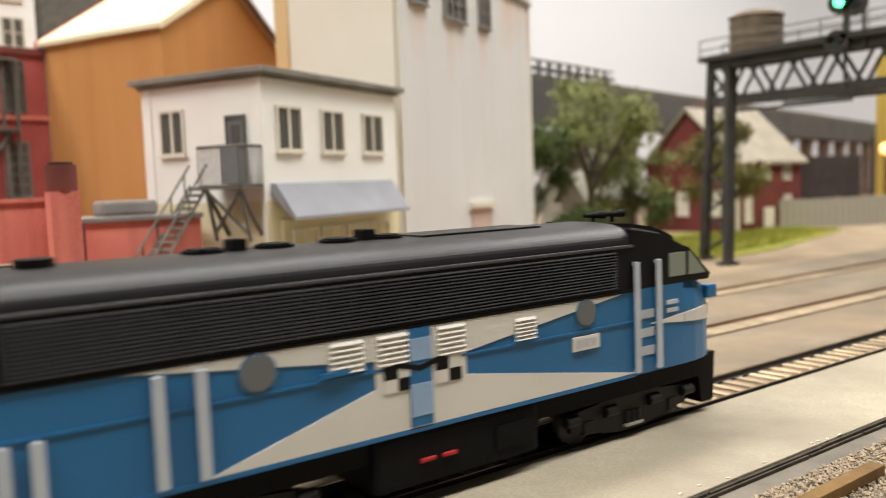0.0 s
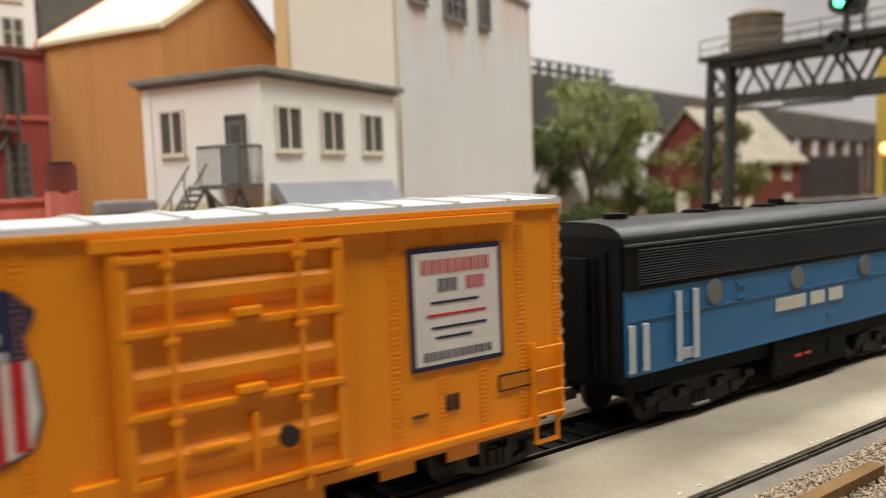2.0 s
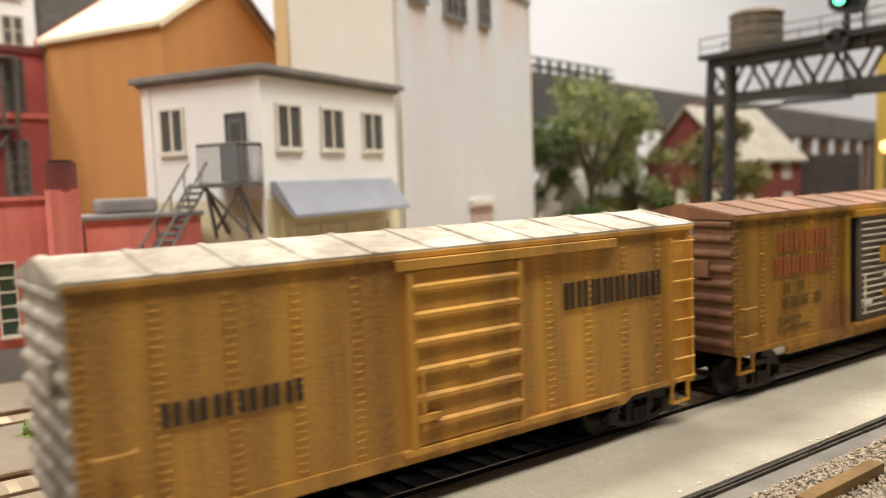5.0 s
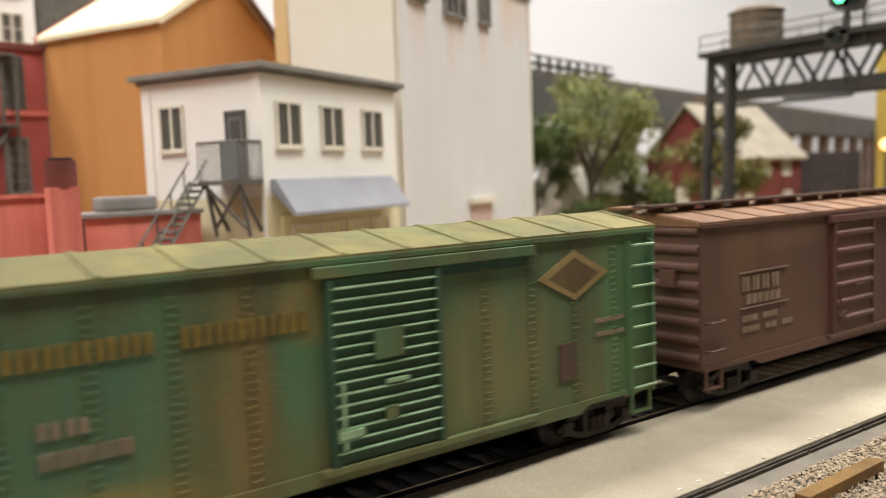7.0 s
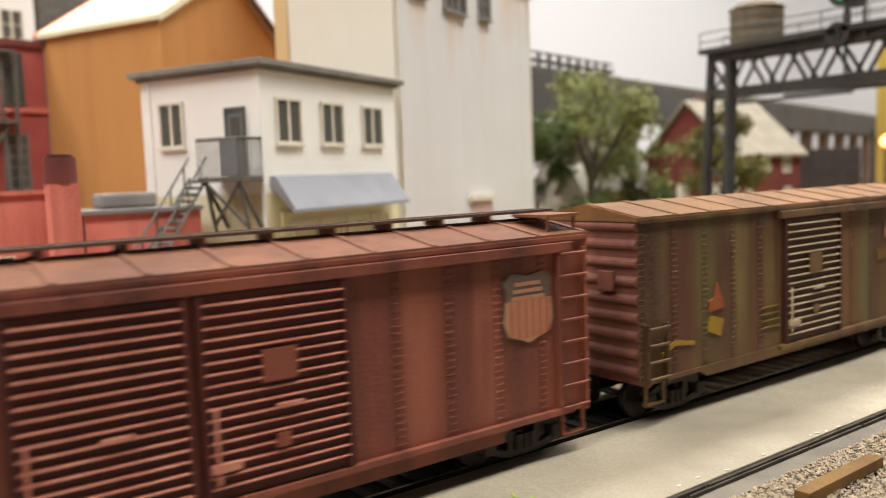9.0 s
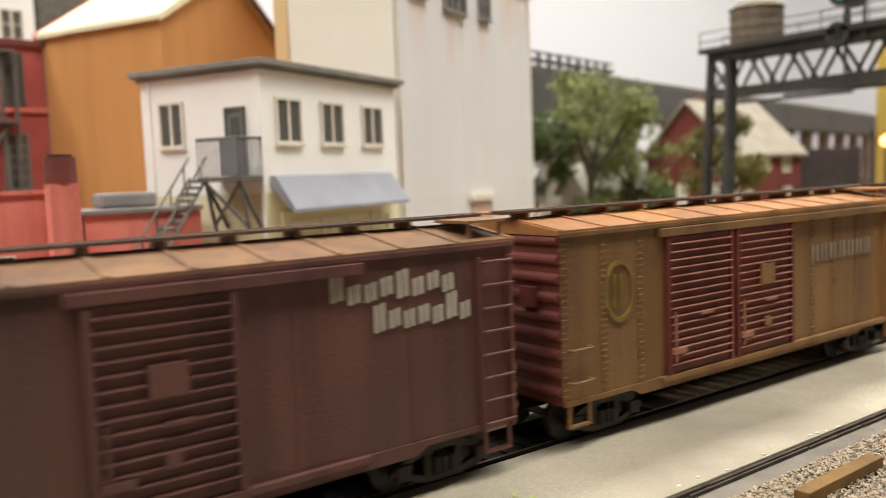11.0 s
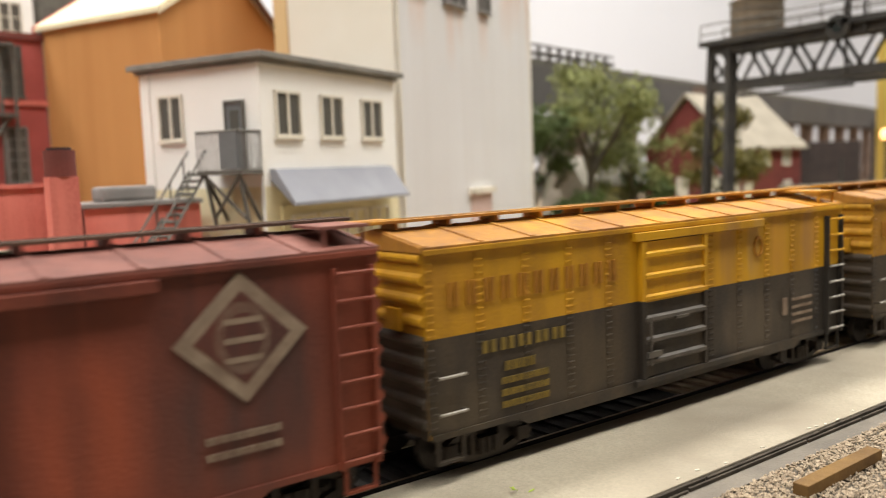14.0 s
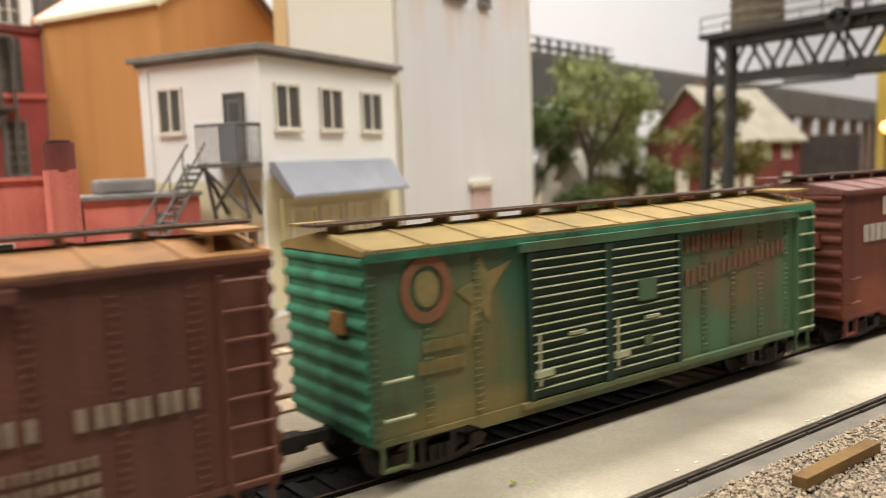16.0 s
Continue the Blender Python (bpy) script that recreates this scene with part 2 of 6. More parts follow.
M_barn = mat("barn_red", srgb(122, 60, 54), srgb(100, 50, 46), scale=40, rough=0.85)
M_shingle = mat("pale_shingle", srgb(158, 149, 133), srgb(136, 129, 115), scale=40, rough=0.9)
M_shed = mat("pale_shed", srgb(172, 166, 152), srgb(146, 140, 128), scale=30, rough=0.85)
M_yellow = mat("yellow_plaster", srgb(214, 184, 84), srgb(200, 168, 74), scale=20, rough=0.85)
M_bark = mat("bark", srgb(96, 88, 72), srgb(70, 64, 52), scale=150, rough=0.95)
M_leaf = per_piece(mat("foliage", srgb(146, 148, 96), srgb(108, 116, 72), scale=45, rough=0.9, grain=0.4), 0.25)
M_weed = mat("weed_green", srgb(140, 164, 70), srgb(104, 132, 50), scale=90, rough=0.9)
M_leafd = mat("foliage_dark", srgb(98, 112, 66), srgb(70, 86, 48), scale=45, rough=0.9, grain=0.4)
M_olive = mat("foliage_olive", srgb(120, 112, 62), srgb(92, 88, 46), scale=45, rough=0.9, grain=0.4)
M_sky = mat("sky_paint", srgb(222, 222, 226), srgb(216, 216, 221), scale=1.2, rough=0.95, grain=0.0, bump=0, spec=0.1)
M_wall = mat("room_wall", srgb(128, 122, 114), srgb(118, 112, 105), scale=3, rough=0.9, grain=0.05)
M_floor_dark = mat("floor_dark", srgb(62, 60, 62), srgb(48, 47, 50), scale=8, rough=1.0, fine=400)
M_fascia = mat("fascia_paint", srgb(52, 60, 54), srgb(44, 51, 46), scale=6, rough=0.6, grain=0.05)
M_green = mat("signal_green", srgb(40, 220, 120), rough=0.3, emit=((0.10, 1.0, 0.35, 1), 5.0))
M_lens = glass("dark_lens", (0.02, 0.03, 0.03, 1))
M_glow = mat("lamp_glow", srgb(255, 190, 120), rough=0.4, emit=((1.0, 0.48, 0.18, 1), 3.0))
M_panel = mat("light_diffuser", srgb(250, 246, 236), rough=0.5, emit=((1.0, 0.97, 0.93, 1), 1.5))
M_dark = mat("dark_opening", srgb(64, 55, 52), srgb(44, 39, 38), scale=60, rough=0.9)
M_redcar = mat("red_enamel", srgb(190, 24, 24), srgb(170, 20, 20), scale=60, rough=0.3, grain=0.05)

# ---- room ----
# Room shell is unseen; dark floor, fascia and grey walls cut bounced light.
X0, X1, Y0, Y1, HT = (v * 1000 for v in ROOM)
FRONT, FLOOR = -430, -950                   # front edge of the layout table, unseen floor added below it
tagged(link("ground", B(X0, X1, FRONT, Y1, -40, -3.2), M_dirt), "pale sandy scenery base of the model layout", "ground", kind="structure")
for nm, b4 in (("wall_south", (X0, X1, Y0 - 60, Y0)), ("wall_west", (X0 - 60, X0, Y0 - 60, Y1)), ("wall_east", (X1, X1 + 60, Y0 - 60, Y1 - 600))):
    tagged(link(nm, B(*b4, FLOOR, HT), M_wall), "plain painted wall of the layout room", "wall", kind="structure")
tagged(link("floor", B(X0, X1, Y0, Y1, FLOOR - 40, FLOOR), M_floor_dark), "unseen dark floor added below the layout to cut bounced light", "floor", kind="structure")
tagged(link("trim_fascia", B(X0, X1, FRONT - 12, FRONT - 0.1, -260, -2.4, bevel=1), M_fascia), "unseen dark fascia board added along the layout's edge", "fascia", kind="structure")
bm = bmesh.new()
arc = [(X0, Y1)] + [(X1 - 600 + 600 * math.sin(a), Y1 - 600 + 600 * math.cos(a)) for a in [i * math.pi / 32 for i in range(17)]]
outer = [(x * 1.0 + (60 if i > 8 else 0), y + 60) for i, (x, y) in enumerate(arc)]
prism(bm, arc + outer[::-1], "z", -40, HT)
tagged(link("backdrop", bm, M_sky, smooth=False), "pale grey painted sky backdrop wall, curved at the corner", "backdrop", kind="structure")
tagged(link("ceiling", B(X0, X1, Y0, Y1, HT, HT + 50), M_wall), "plain white room ceiling", "ceiling", kind="structure")
for px_, py_ in PANELS:
    e = tagged(empty("ceiling_light", pose(px_, py_, 1.5)), "white rectangular ceiling light panel", "ceiling light", "ceiling lights")
    fr = bmesh.new()
    for b4 in ((-580, -555, -170, 170), (555, 580, -170, 170), (-555, 555, -170, -155), (-555, 555, 155, 170)):
        box(fr, *b4, -30, 0)
    part("frame", fr, M_trim, e)
    part("diffuser", B(-555, 555, -155, 155, -20, -12), M_panel, e)

# ---- pavements and tracks ----
def slab(name, y0, y1, label, x0=-3390, x1=3390, top=-0.35, m_=None):
    o = tagged(link(name, B(x0, x1, y0, y1, -3.3, top, bevel=0.25), m_ or M_concrete), label, "pavement", kind="structure")
    return o


slab("pavement_1", -30.5, 6.6, "smooth worn grey concrete strip beside the rails")
slab("pavement_2", 26.0, 64.2, "dirty grey concrete strip between the tracks", m_=M_oldconc)
slab("pavement_3", 81.8, 127.2, "dirty grey concrete strip between the rear tracks", m_=M_oldconc)
slab("pavement_4", 144.8, 182, "stained concrete apron before the buildings", m_=M_oldconc)
tagged(link("ballast_bed", B(-3390, 3390, -400, -36.5, -3.4, -2.6), M_gravelbed), "grey ballast bed under the loose gravel", "ballast", kind="structure")


def track(name, ya, yb, tie_y, tie_mat, x0, x1, top=0.0, label="", tie_top=-1.9, side=None, crown=None):
    e = tagged(empty(name), label, "railway track", kind="structure")
    for y in (ya, yb):
        prof = [(y - 0.38, top), (y + 0.38, top), (y + 0.38, top - 0.5), (y + 0.12, top - 0.7), (y + 0.12, top - 1.5), (y + 0.7, top - 1.9),
                (y - 0.7, top - 1.9), (y - 0.12, top - 1.5), (y - 0.12, top - 0.7), (y - 0.38, top - 0.5)]
        r = part("rail", P(prof, "x", -3390, 3390), side or M_railside, e)
        part("rail_head", B(-3390, 3390, y - 0.36, y + 0.36, top, top + 0.08), crown or M_rail, r, "worn shiny rail head")
    if tie_mat:
        t0 = part("tie", B(-1.3, 1.3, tie_y[0], tie_y[1], tie_top - 1.6, tie_top, bevel=0.12), tie_mat, e, at=shift(x0, 0, 0))
        k = int((x1 - x0) / 6.6)
        for i in range(1, k):
            share(t0, "tie", e, shift(x0 + i * 6.6 + random.uniform(-.3, .3), random.uniform(-.4, .4), random.uniform(-.12, .05), rz=random.uniform(-1.5, 1.5)))
        rest = bmesh.new()
        vs, fs = [], []
        for i in list(range(1, int((x0 + 3390) / 6.6))):
            c = x0 - i * 6.6
            o = len(vs)
            for a in (-1.3, 1.3):
                for b in tie_y:
                    for z in (tie_top - 1.6, tie_top):
                        vs.append((c + a, b, z))
            fs += [tuple(o + j for j in q) for q in ((0, 1, 3, 2), (4, 6, 7, 5), (0, 4, 5, 1), (2, 3, 7, 6), (1, 5, 7, 3))]
        me = bpy.data.meshes.new("far_ties")
        me.from_pydata([Vector(v) * MM for v in vs], [], fs)
        me.materials.append(tie_mat)
        o = new("far_ties", me)
        o.parent = e
        o["kind"] = "stuff"
        rest.free()
    return e


# Up to x=190 bed and ties are coloured for the train's shade, rails throughout.
tagged(link("track_bed", B(-3390, 190, 6.7, 25.9, -3.3, -2.6), M_bed_shade), "track bed between the rails, coloured dark for the train's shade", "track bed", kind="structure")
trk = track("track_1", 8.2, 24.2, (7.0, 25.6), M_tie_shade, -60, 190, label="model railway track, ties coloured dark for train shade, then pale dusty ones", side=M_tie_shade)
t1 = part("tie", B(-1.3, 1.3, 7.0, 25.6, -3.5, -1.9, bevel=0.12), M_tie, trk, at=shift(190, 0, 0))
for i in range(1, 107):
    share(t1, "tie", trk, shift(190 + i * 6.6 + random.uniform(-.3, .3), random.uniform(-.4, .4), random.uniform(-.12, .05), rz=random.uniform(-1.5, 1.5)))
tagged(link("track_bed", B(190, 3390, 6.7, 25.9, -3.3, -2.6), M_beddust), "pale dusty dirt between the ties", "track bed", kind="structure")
track("track_2", 65.5, 80.5, (66.6, 79.4), M_tie_pale, 0, 500, top=-0.1, label="rusty siding track set between concrete strips", tie_top=-1.2, side=M_rusttan)
track("track_3", 128.5, 143.5, (129.6, 142.4), M_tie_pale, 0, 500, top=-0.1, label="rusty rear siding track in pale dirt", tie_top=-1.2, side=M_rusttan)
for k_, (ya_, yb2) in enumerate(((66.3, 79.7), (129.3, 142.7))):
    tagged(link("dirt_fill", B(-3390, 3390, ya_, yb2, -3.3, -1.38), M_dirt), "pale dirt packed between the siding rails", "dirt", kind="structure")
tagged(link("trim_margin", B(-3390, 3390, -37.0, -30.6, -3.3, -1.9), M_margin), "grey cement margin beside the concrete strip", "margin", kind="structure")
edging = tagged(empty("trim_edging"), "dark weathered strips edging the concrete", "edging", kind="structure")
erand = random.Random(8)
for y_, top_, w_ in ((-31.1, -.6, .34), (-32.0, -1.2, .3)):
    x_ = -60.0
    while x_ < 900:
        run_ = erand.uniform(18, 46)
        part("strip", B(x_, x_ + run_ - erand.uniform(.15, .9), y_ - w_, y_ + w_, -2.6, top_ + erand.uniform(-.15, .1), bevel=.12), M_oldrail, edging, at=shift(0, erand.uniform(-.15, .15), 0))
        x_ += run_

# loose ballast in the foreground
rnd = random.Random(4)
vs, fs = [], []
octa = [(1, 0, 0), (-1, 0, 0), (0, 1, 0), (0, -1, 0), (0, 0, 1), (0, 0, -1)]
tri = [(0, 2, 4), (2, 1, 4), (1, 3, 4), (3, 0, 4), (2, 0, 5), (1, 2, 5), (3, 1, 5), (0, 3, 5)]
for i in range(34000):
    x, y = rnd.uniform(85, 340), rnd.uniform(-82, -35.4)
    r = rnd.uniform(0.22, 0.52)
    z = -2.5 + rnd.uniform(0, 0.6) + (0.5 if y < -37 else -0.2)
    a = rnd.uniform(0, 6.3)
    o = len(vs)
    for p in octa:
        q = [p[k] * r * rnd.uniform(0.7, 1.25) for k in range(3)]
        vs.append(((x + q[0] * math.cos(a) - q[1] * math.sin(a)) * MM, (y + q[0] * math.sin(a) + q[1] * math.cos(a)) * MM, (z + q[2] * 0.8) * MM))
    fs += [tuple(o + k for k in t) for t in tri]
me = bpy.data.meshes.new("gravel")
me.from_pydata(vs, [], fs)
gm = mat("gravel_grain", srgb(190, 172, 146), srgb(122, 106, 88), scale=600, rough=0.9, fine=2500)
me.materials.append(gm)
tagged(new("gravel", me), "loose pinkish grey ballast stones", "gravel", kind="stuff")
tagged(link("stripwood", B(-15, 15, -1.6, 1.6, 0, 2.4, bevel=0.2), M_stick, at=shift(160, -47.3, -1.6, rz=1.0)), "short brown wooden strip lying on the ballast", "wood strip")
lf = bmesh.new()
for k in range(5):
    prism(lf, [(-1.0, 0), (0, 0.35), (1.0, 0.05), (0, -0.3)], "z", 0.1 * k, 0.1 * k + 0.08)
    bmesh.ops.rotate(lf, verts=lf.verts[:], cent=(0, 0, 0), matrix=Matrix.Rotation(0.9, 3, "Z") @ Matrix.Rotation(0.2, 3, "X"))
M_scrap = mat("green_scrap", srgb(170, 190, 70), srgb(140, 160, 60), scale=300, rough=0.8)
tagged(link("green_leaf", lf, M_scrap, at=shift(103, -12, 0.3)), "tiny green leaf scrap lying on the concrete", "leaf")
tagged(link("green_leaf", P([(-1.2, 0), (0, 0.35), (1.2, 0.05), (0, -0.3)], "z", 0, 0.1), M_scrap, at=shift(106.5, -13.5, -0.3, rz=10)), "tiny green leaf scrap lying on the concrete", "leaf")
M_chip = mat("plaster_chip", srgb(206, 198, 180), srgb(176, 166, 146), scale=300, rough=0.9)
# chips of white along the pavement's edge
for i in range(26):
    x = rnd.uniform(90, 330)
    tagged(link("plaster_chip", B(-rnd.uniform(.15, .8), rnd.uniform(.15, .8), -.25, .25, 0, .2, bevel=.06), M_chip, at=shift(x, -29.6 + rnd.uniform(-.8, 1.4), -.35, rz=rnd.uniform(-30, 30))), "small white chip on the pavement edge", "plaster chip", "chips on the pavement edge")

# ---- small houses and works ----
def window(name, parent, face, u0, u1, z0, z1, panes=2, pane=None, sill=True, leaves=0, depth=1.2, trim=None):
    """A window set on a wall: face 'R' is the plane y=0, face 'L' the plane x=0; u runs along the wall."""
    trim = trim or M_trim
    w = bmesh.new()
    f = min(1.3, (u1 - u0) * 0.09)

    def bx(bm, ua, ub, za, zb, d0, d1):
        return box(bm, ua, ub, d0, d1, za, zb) if face == "R" else box(bm, d0, d1, ua, ub, za, zb)
    for ua, ub, za, zb in ((u0 - f, u0, z0 - f, z1 + f), (u1, u1 + f, z0 - f, z1 + f), (u0, u1, z1, z1 + f), (u0, u1, z0 - f, z0)):
        bx(w, ua, ub, za, zb, -depth, 0.3)
    fr = part(name, w, trim, parent)
    if sill:
        s_ = bmesh.new()
        bx(s_, u0 - f * 1.6, u1 + f * 1.6, z0 - f - 0.9, z0 - f, -depth - 0.8, 0.3)
        part("sill", s_, trim, fr)
    step = (u1 - u0) / panes
    for i in range(panes):
        g = bmesh.new()
        bx(g, u0 + i * step + 0.2, u0 + (i + 1) * step - 0.2, z0, z1, -0.45, 0.2)
        part("pane", g, pane or M_pane, fr)
        if i:
            g = bmesh.new()
            bx(g, u0 + i * step - 0.8, u0 + i * step + 0.8, z0, z1, -depth * 0.8, 0.2)
            part("mullion", g, trim, fr)
    if leaves:
        for k in range(1, leaves):
            g = bmesh.new()
            zc = z0 + (z1 - z0) * k / leaves
            bx(g, u0, u1, zc - 0.35, zc + 0.35, -depth * 0.7, 0.2)
            part("glazing_bar", g, trim, fr)
    return fr


# white two-storey office with an outside stair
off = tagged(empty("office", shift(155.1, 208.2, -3.2, rz=26)), "white clapboard two-storey office with a grey outside stair and canvas awning", "building")
ZB = 3.2
part("wall", B(0, 114, 0, 72, 0, 113.5 + ZB), M_white, off, "white clapboard walls")
for i in range(38):
    z = 3 + i * 2.95
    if i in (0, 20):                          # the lower storey has yellowed
        paint_ = M_white if i else M_whitelow
        cl = part("clapboard", P([(0, 0), (-0.13, 0), (-0.05, 2.9), (0, 2.9)], "x", -0.5, 114.3), paint_, off, at=shift(0, 0, z))
        cm = part("clapboard", P([(0, 0), (-0.13, 0), (-0.05, 2.9), (0, 2.9)], "y", 0.02, 72.3), paint_, off, at=shift(0, 0, z))
    else:
        share(cl, "clapboard", off, shift(0, 0, z))
        share(cm, "clapboard", off, shift(0, 0, z))
rf = bmesh.new()
box(rf, -4.5, 118, -4.5, 76, 114.6 + ZB, 117.3 + ZB, bevel=0.4)
box(rf, -2.0, 115.5, -2.0, 73.5, 112.8 + ZB, 114.7 + ZB)
roof = part("roof", rf, M_greyroof, off, "flat dark grey roof with an overhanging edge")
for x, y, s_ in ((20, 45, 3), (44, 20, 2.4), (90, 8, 2.2)):
    part("roof_vent", B(x, x + s_ * 2, y, y + s_, 117.3 + ZB, 117.3 + ZB + s_, bevel=.3), M_greyroof, roof)
for u0, u1 in ((10, 26), (44.3, 60.8), (80.6, 98)):
    window("window", off, "R", u0, u1, 82 + ZB, 100.3 + ZB)
window("window", off, "L", 46.8, 59.6, 82.3 + ZB, 101 + ZB)
dr = part("door", B(-1.2, 0.3, 10.2, 19.2, 67 + ZB, 96 + ZB), M_greypaint, off, "grey panelled door with a dark glass light")
part("door_light", B(-1.5, -1.1, 12, 17, 84 + ZB, 93 + ZB), M_pane, dr)
for b6 in ((9.2, 10.2, 67, 97.4), (19.2, 20.2, 67, 97.4), (10.2, 19.2, 96, 97.4)):
    part("door_frame", B(-1.8, 0.3, b6[0], b6[1], b6[2] + ZB, b6[3] + ZB), M_greywood, dr)
land = part("landing", B(-15, -0.6, 0.5, 25.5, 64.6 + ZB, 66.6 + ZB), M_greywood, off, "grey timber landing before the upper door")
for k, (xa, ya, xb, yb) in enumerate(((-14.6, 1, -14.6, 25), (-14.6, 1, -1, 1))):
    part("handrail", C((xa, ya, 83 + ZB), (xb, yb, 83 + ZB), 0.7), M_greywood, land)
    nst = 13 if k == 0 else 7
    for i in range(nst + 1):
        f = i / nst
        x, y = xa + (xb - xa) * f, ya + (yb - ya) * f
        part("baluster", C((x, y, 66 + ZB), (x, y, 83 + ZB), 0.3, seg=6), M_stone, land)
part("rail_panel", B(-15.2, -14.7, 2, 11.5, 67 + ZB, 83 + ZB), M_greypaint, land)
for y in (3, 22):
    part("post", C((-13.5, y, 65 + ZB), (-9.5, y - 1, 42 + ZB), 0.9), M_greywood, land)
    part("brace", C((-13.5, y, 64 + ZB), (-0.8, y, 44 + ZB), 0.9), M_greywood, land)
part("brace", C((-13.5, 3, 64 + ZB), (-9.5, 22, 45 + ZB), 0.8), M_greywood, land)
part("brace", C((-13.5, 22, 64 + ZB), (-9.5, 3, 45 + ZB), 0.8), M_greywood, land)
# stair from the landing down to the ground, out past the low red shop
inv = off.matrix_basis.inverted()
foot = inv @ (Vector((77, 186, -0.3)) * MM) / MM
head_ = Vector((-9, 25.5, 66.6 + ZB))
st = part("stair_stringer", C(head_, foot, 0.9, seg=4), M_greywood, off, "steep grey timber outside stair")
side = Vector((foot.y - head_.y, -(foot.x - head_.x), 0)).normalized() * 9
part("stair_stringer", C(head_ + side, foot + side, 0.9, seg=4), M_greywood, off)
up = Vector((0, 0, 9))
for dv in (Vector((0, 0, 0)), side):
    part("stair_rail", C(head_ + dv + up, foot + dv + up, 0.5, seg=6), M_greywood, off)
    for i in range(7):
        q = head_.lerp(foot, (i + 0.4) / 7) + dv
        part("baluster", C(q, q + up, 0.4, seg=6), M_greywood, off)
for i in range(24):
    q = head_.lerp(foot, (i + 0.5) / 24)
    part("tread", C(q + side * 0.02, q + side * 0.98, 0.75, seg=4), M_greywood, off)
aw = bmesh.new()
prism(aw, [(0, 66.5 + ZB), (-3, 66.5 + ZB), (-13.5, 51.5 + ZB), (-13.5, 50 + ZB), (-12.5, 50 + ZB), (0, 62 + ZB)], "x", 3, 103)
part("awning", aw, M_awning, off, "pale blue-grey canvas awning over the shop front")
sf = part("shop_front", B(9, 104, -1.6, 0.3, 8 + ZB, 50 + ZB), M_cream, off, "cream panelled shop front")
for i in range(4):
    window("window", off, "R", 16 + i * 22, 32 + i * 22, 22 + ZB, 44 + ZB, panes=2, depth=2.6)
window("window", off, "L", 6, 24, 14 + ZB, 36 + ZB, panes=3, pane=M_pane, leaves=3)
window("window", off, "L", 34, 52, 14 + ZB, 36 + ZB, panes=3, pane=M_pane, leaves=3)
for y in (2, 68):
    part("corner_board", B(-0.9, 0.2, y - 2, y, 3, 113 + ZB), M_white, off)

# orange stucco warehouse with a cream roof
org = tagged(empty("warehouse", shift(158.9, 346.5, -3.2, rz=26)), "tall orange stucco warehouse with a cream gabled roof", "building")
bm = bmesh.new()
prism(bm, [(0, 0), (104, 0), (104, 159 + ZB), (58, 195 + ZB), (0, 159 + ZB)], "y", 0, 99)
part("wall", bm, M_orange, org, "plain orange stucco walls")
part("roof", P([(-3, 157.5 + ZB), (58, 196 + ZB), (58, 199 + ZB), (-3, 160.5 + ZB)], "y", -3, 102), M_creamroof, org, "cream roofing slope")
part("roof", P([(107, 156 + ZB), (58, 196 + ZB), (58, 199 + ZB), (107, 159 + ZB)], "y", -3, 102), M_creamroof, org)
part("verge_board", P([(107, 154 + ZB), (58, 194 + ZB), (58, 199.3 + ZB), (107, 159.3 + ZB)], "y", -4.5, -3.05), M_browntrim, org, "dark brown verge board")
part("verge_board", P([(-3, 156.5 + ZB), (58, 194.5 + ZB), (58, 199.3 + ZB), (-3, 160.7 + ZB)], "y", 102.05, 104), M_redtrim, org, "red verge board")
part("verge_board", P([(-3, 156.5 + ZB), (58, 194.5 + ZB), (58, 199.3 + ZB), (-3, 160.7 + ZB)], "y", -4.5, -3.05), M_creamroof, org)

# pale grain elevator
sil = tagged(empty("grain_elevator", shift(267.4, 267.3, -3.2, rz=26)), "very tall pale sheet-metal grain elevator with rust runs", "building")
part("wall", B(0, 206, 0, 75, 0, 214 + ZB), M_silo, sil, "pale ribbed sheet metal walls with rust runs")
# Thin skin whose tint holds the warm light on the elevator's left side.
part("annex", B(-2.5, -0.1, 1, 74, 0, 214 + ZB), M_silo_warm, sil, "left side of the elevator, tinted for the warm light on it")
part("annex", B(-2.4, 40, 75.1, 85, 0, 240 + ZB), M_warmtan, sil, "warm tan concrete tower")
part("cornice", B(-5, 209, -2.5, 75, 214 + ZB, 218 + ZB), M_greyroof, sil)
part("cornice", B(150, 207.5, -2.2, -0.05, 199 + ZB, 201.5 + ZB), M_stone, sil)
rb = part("metal_rib", B(-0.35, 0.35, -0.16, 0, 2, 213 + ZB), M_silo, sil, at=shift(3, 0, 0))
for i in range(1, 42):
    share(rb, "metal_rib", sil, shift(3 + i * 4.9, 0, 0))
for x, y in ((205.8, 0), (0.6, 0)):
    part("corner_strip", B(x - 1.2, x + 0.6, -0.8, 0.3, 0, 213 + ZB), M_trim, sil)
for u0, u1, z0, z1, pn in ((60, 88, 169, 198, 3), (112, 127, 171, 199, 2), (16, 34, 172, 199, 2)):
    window("window", sil, "R", u0, u1, z0 + ZB, z1 + ZB, panes=pn, leaves=3, depth=2.5, trim=M_stone)
hd = part("hatch", B(90, 122, -1.0, 0.2, 20 + ZB, 46 + ZB), mat("faded_pink", srgb(216, 188, 178), srgb(204, 176, 166), scale=60, rough=0.8), sil, "faded pink loading hatch under a white lintel")
part("lintel", B(87, 125, -4, 0.2, 46 + ZB, 50 + ZB), M_trim, hd)

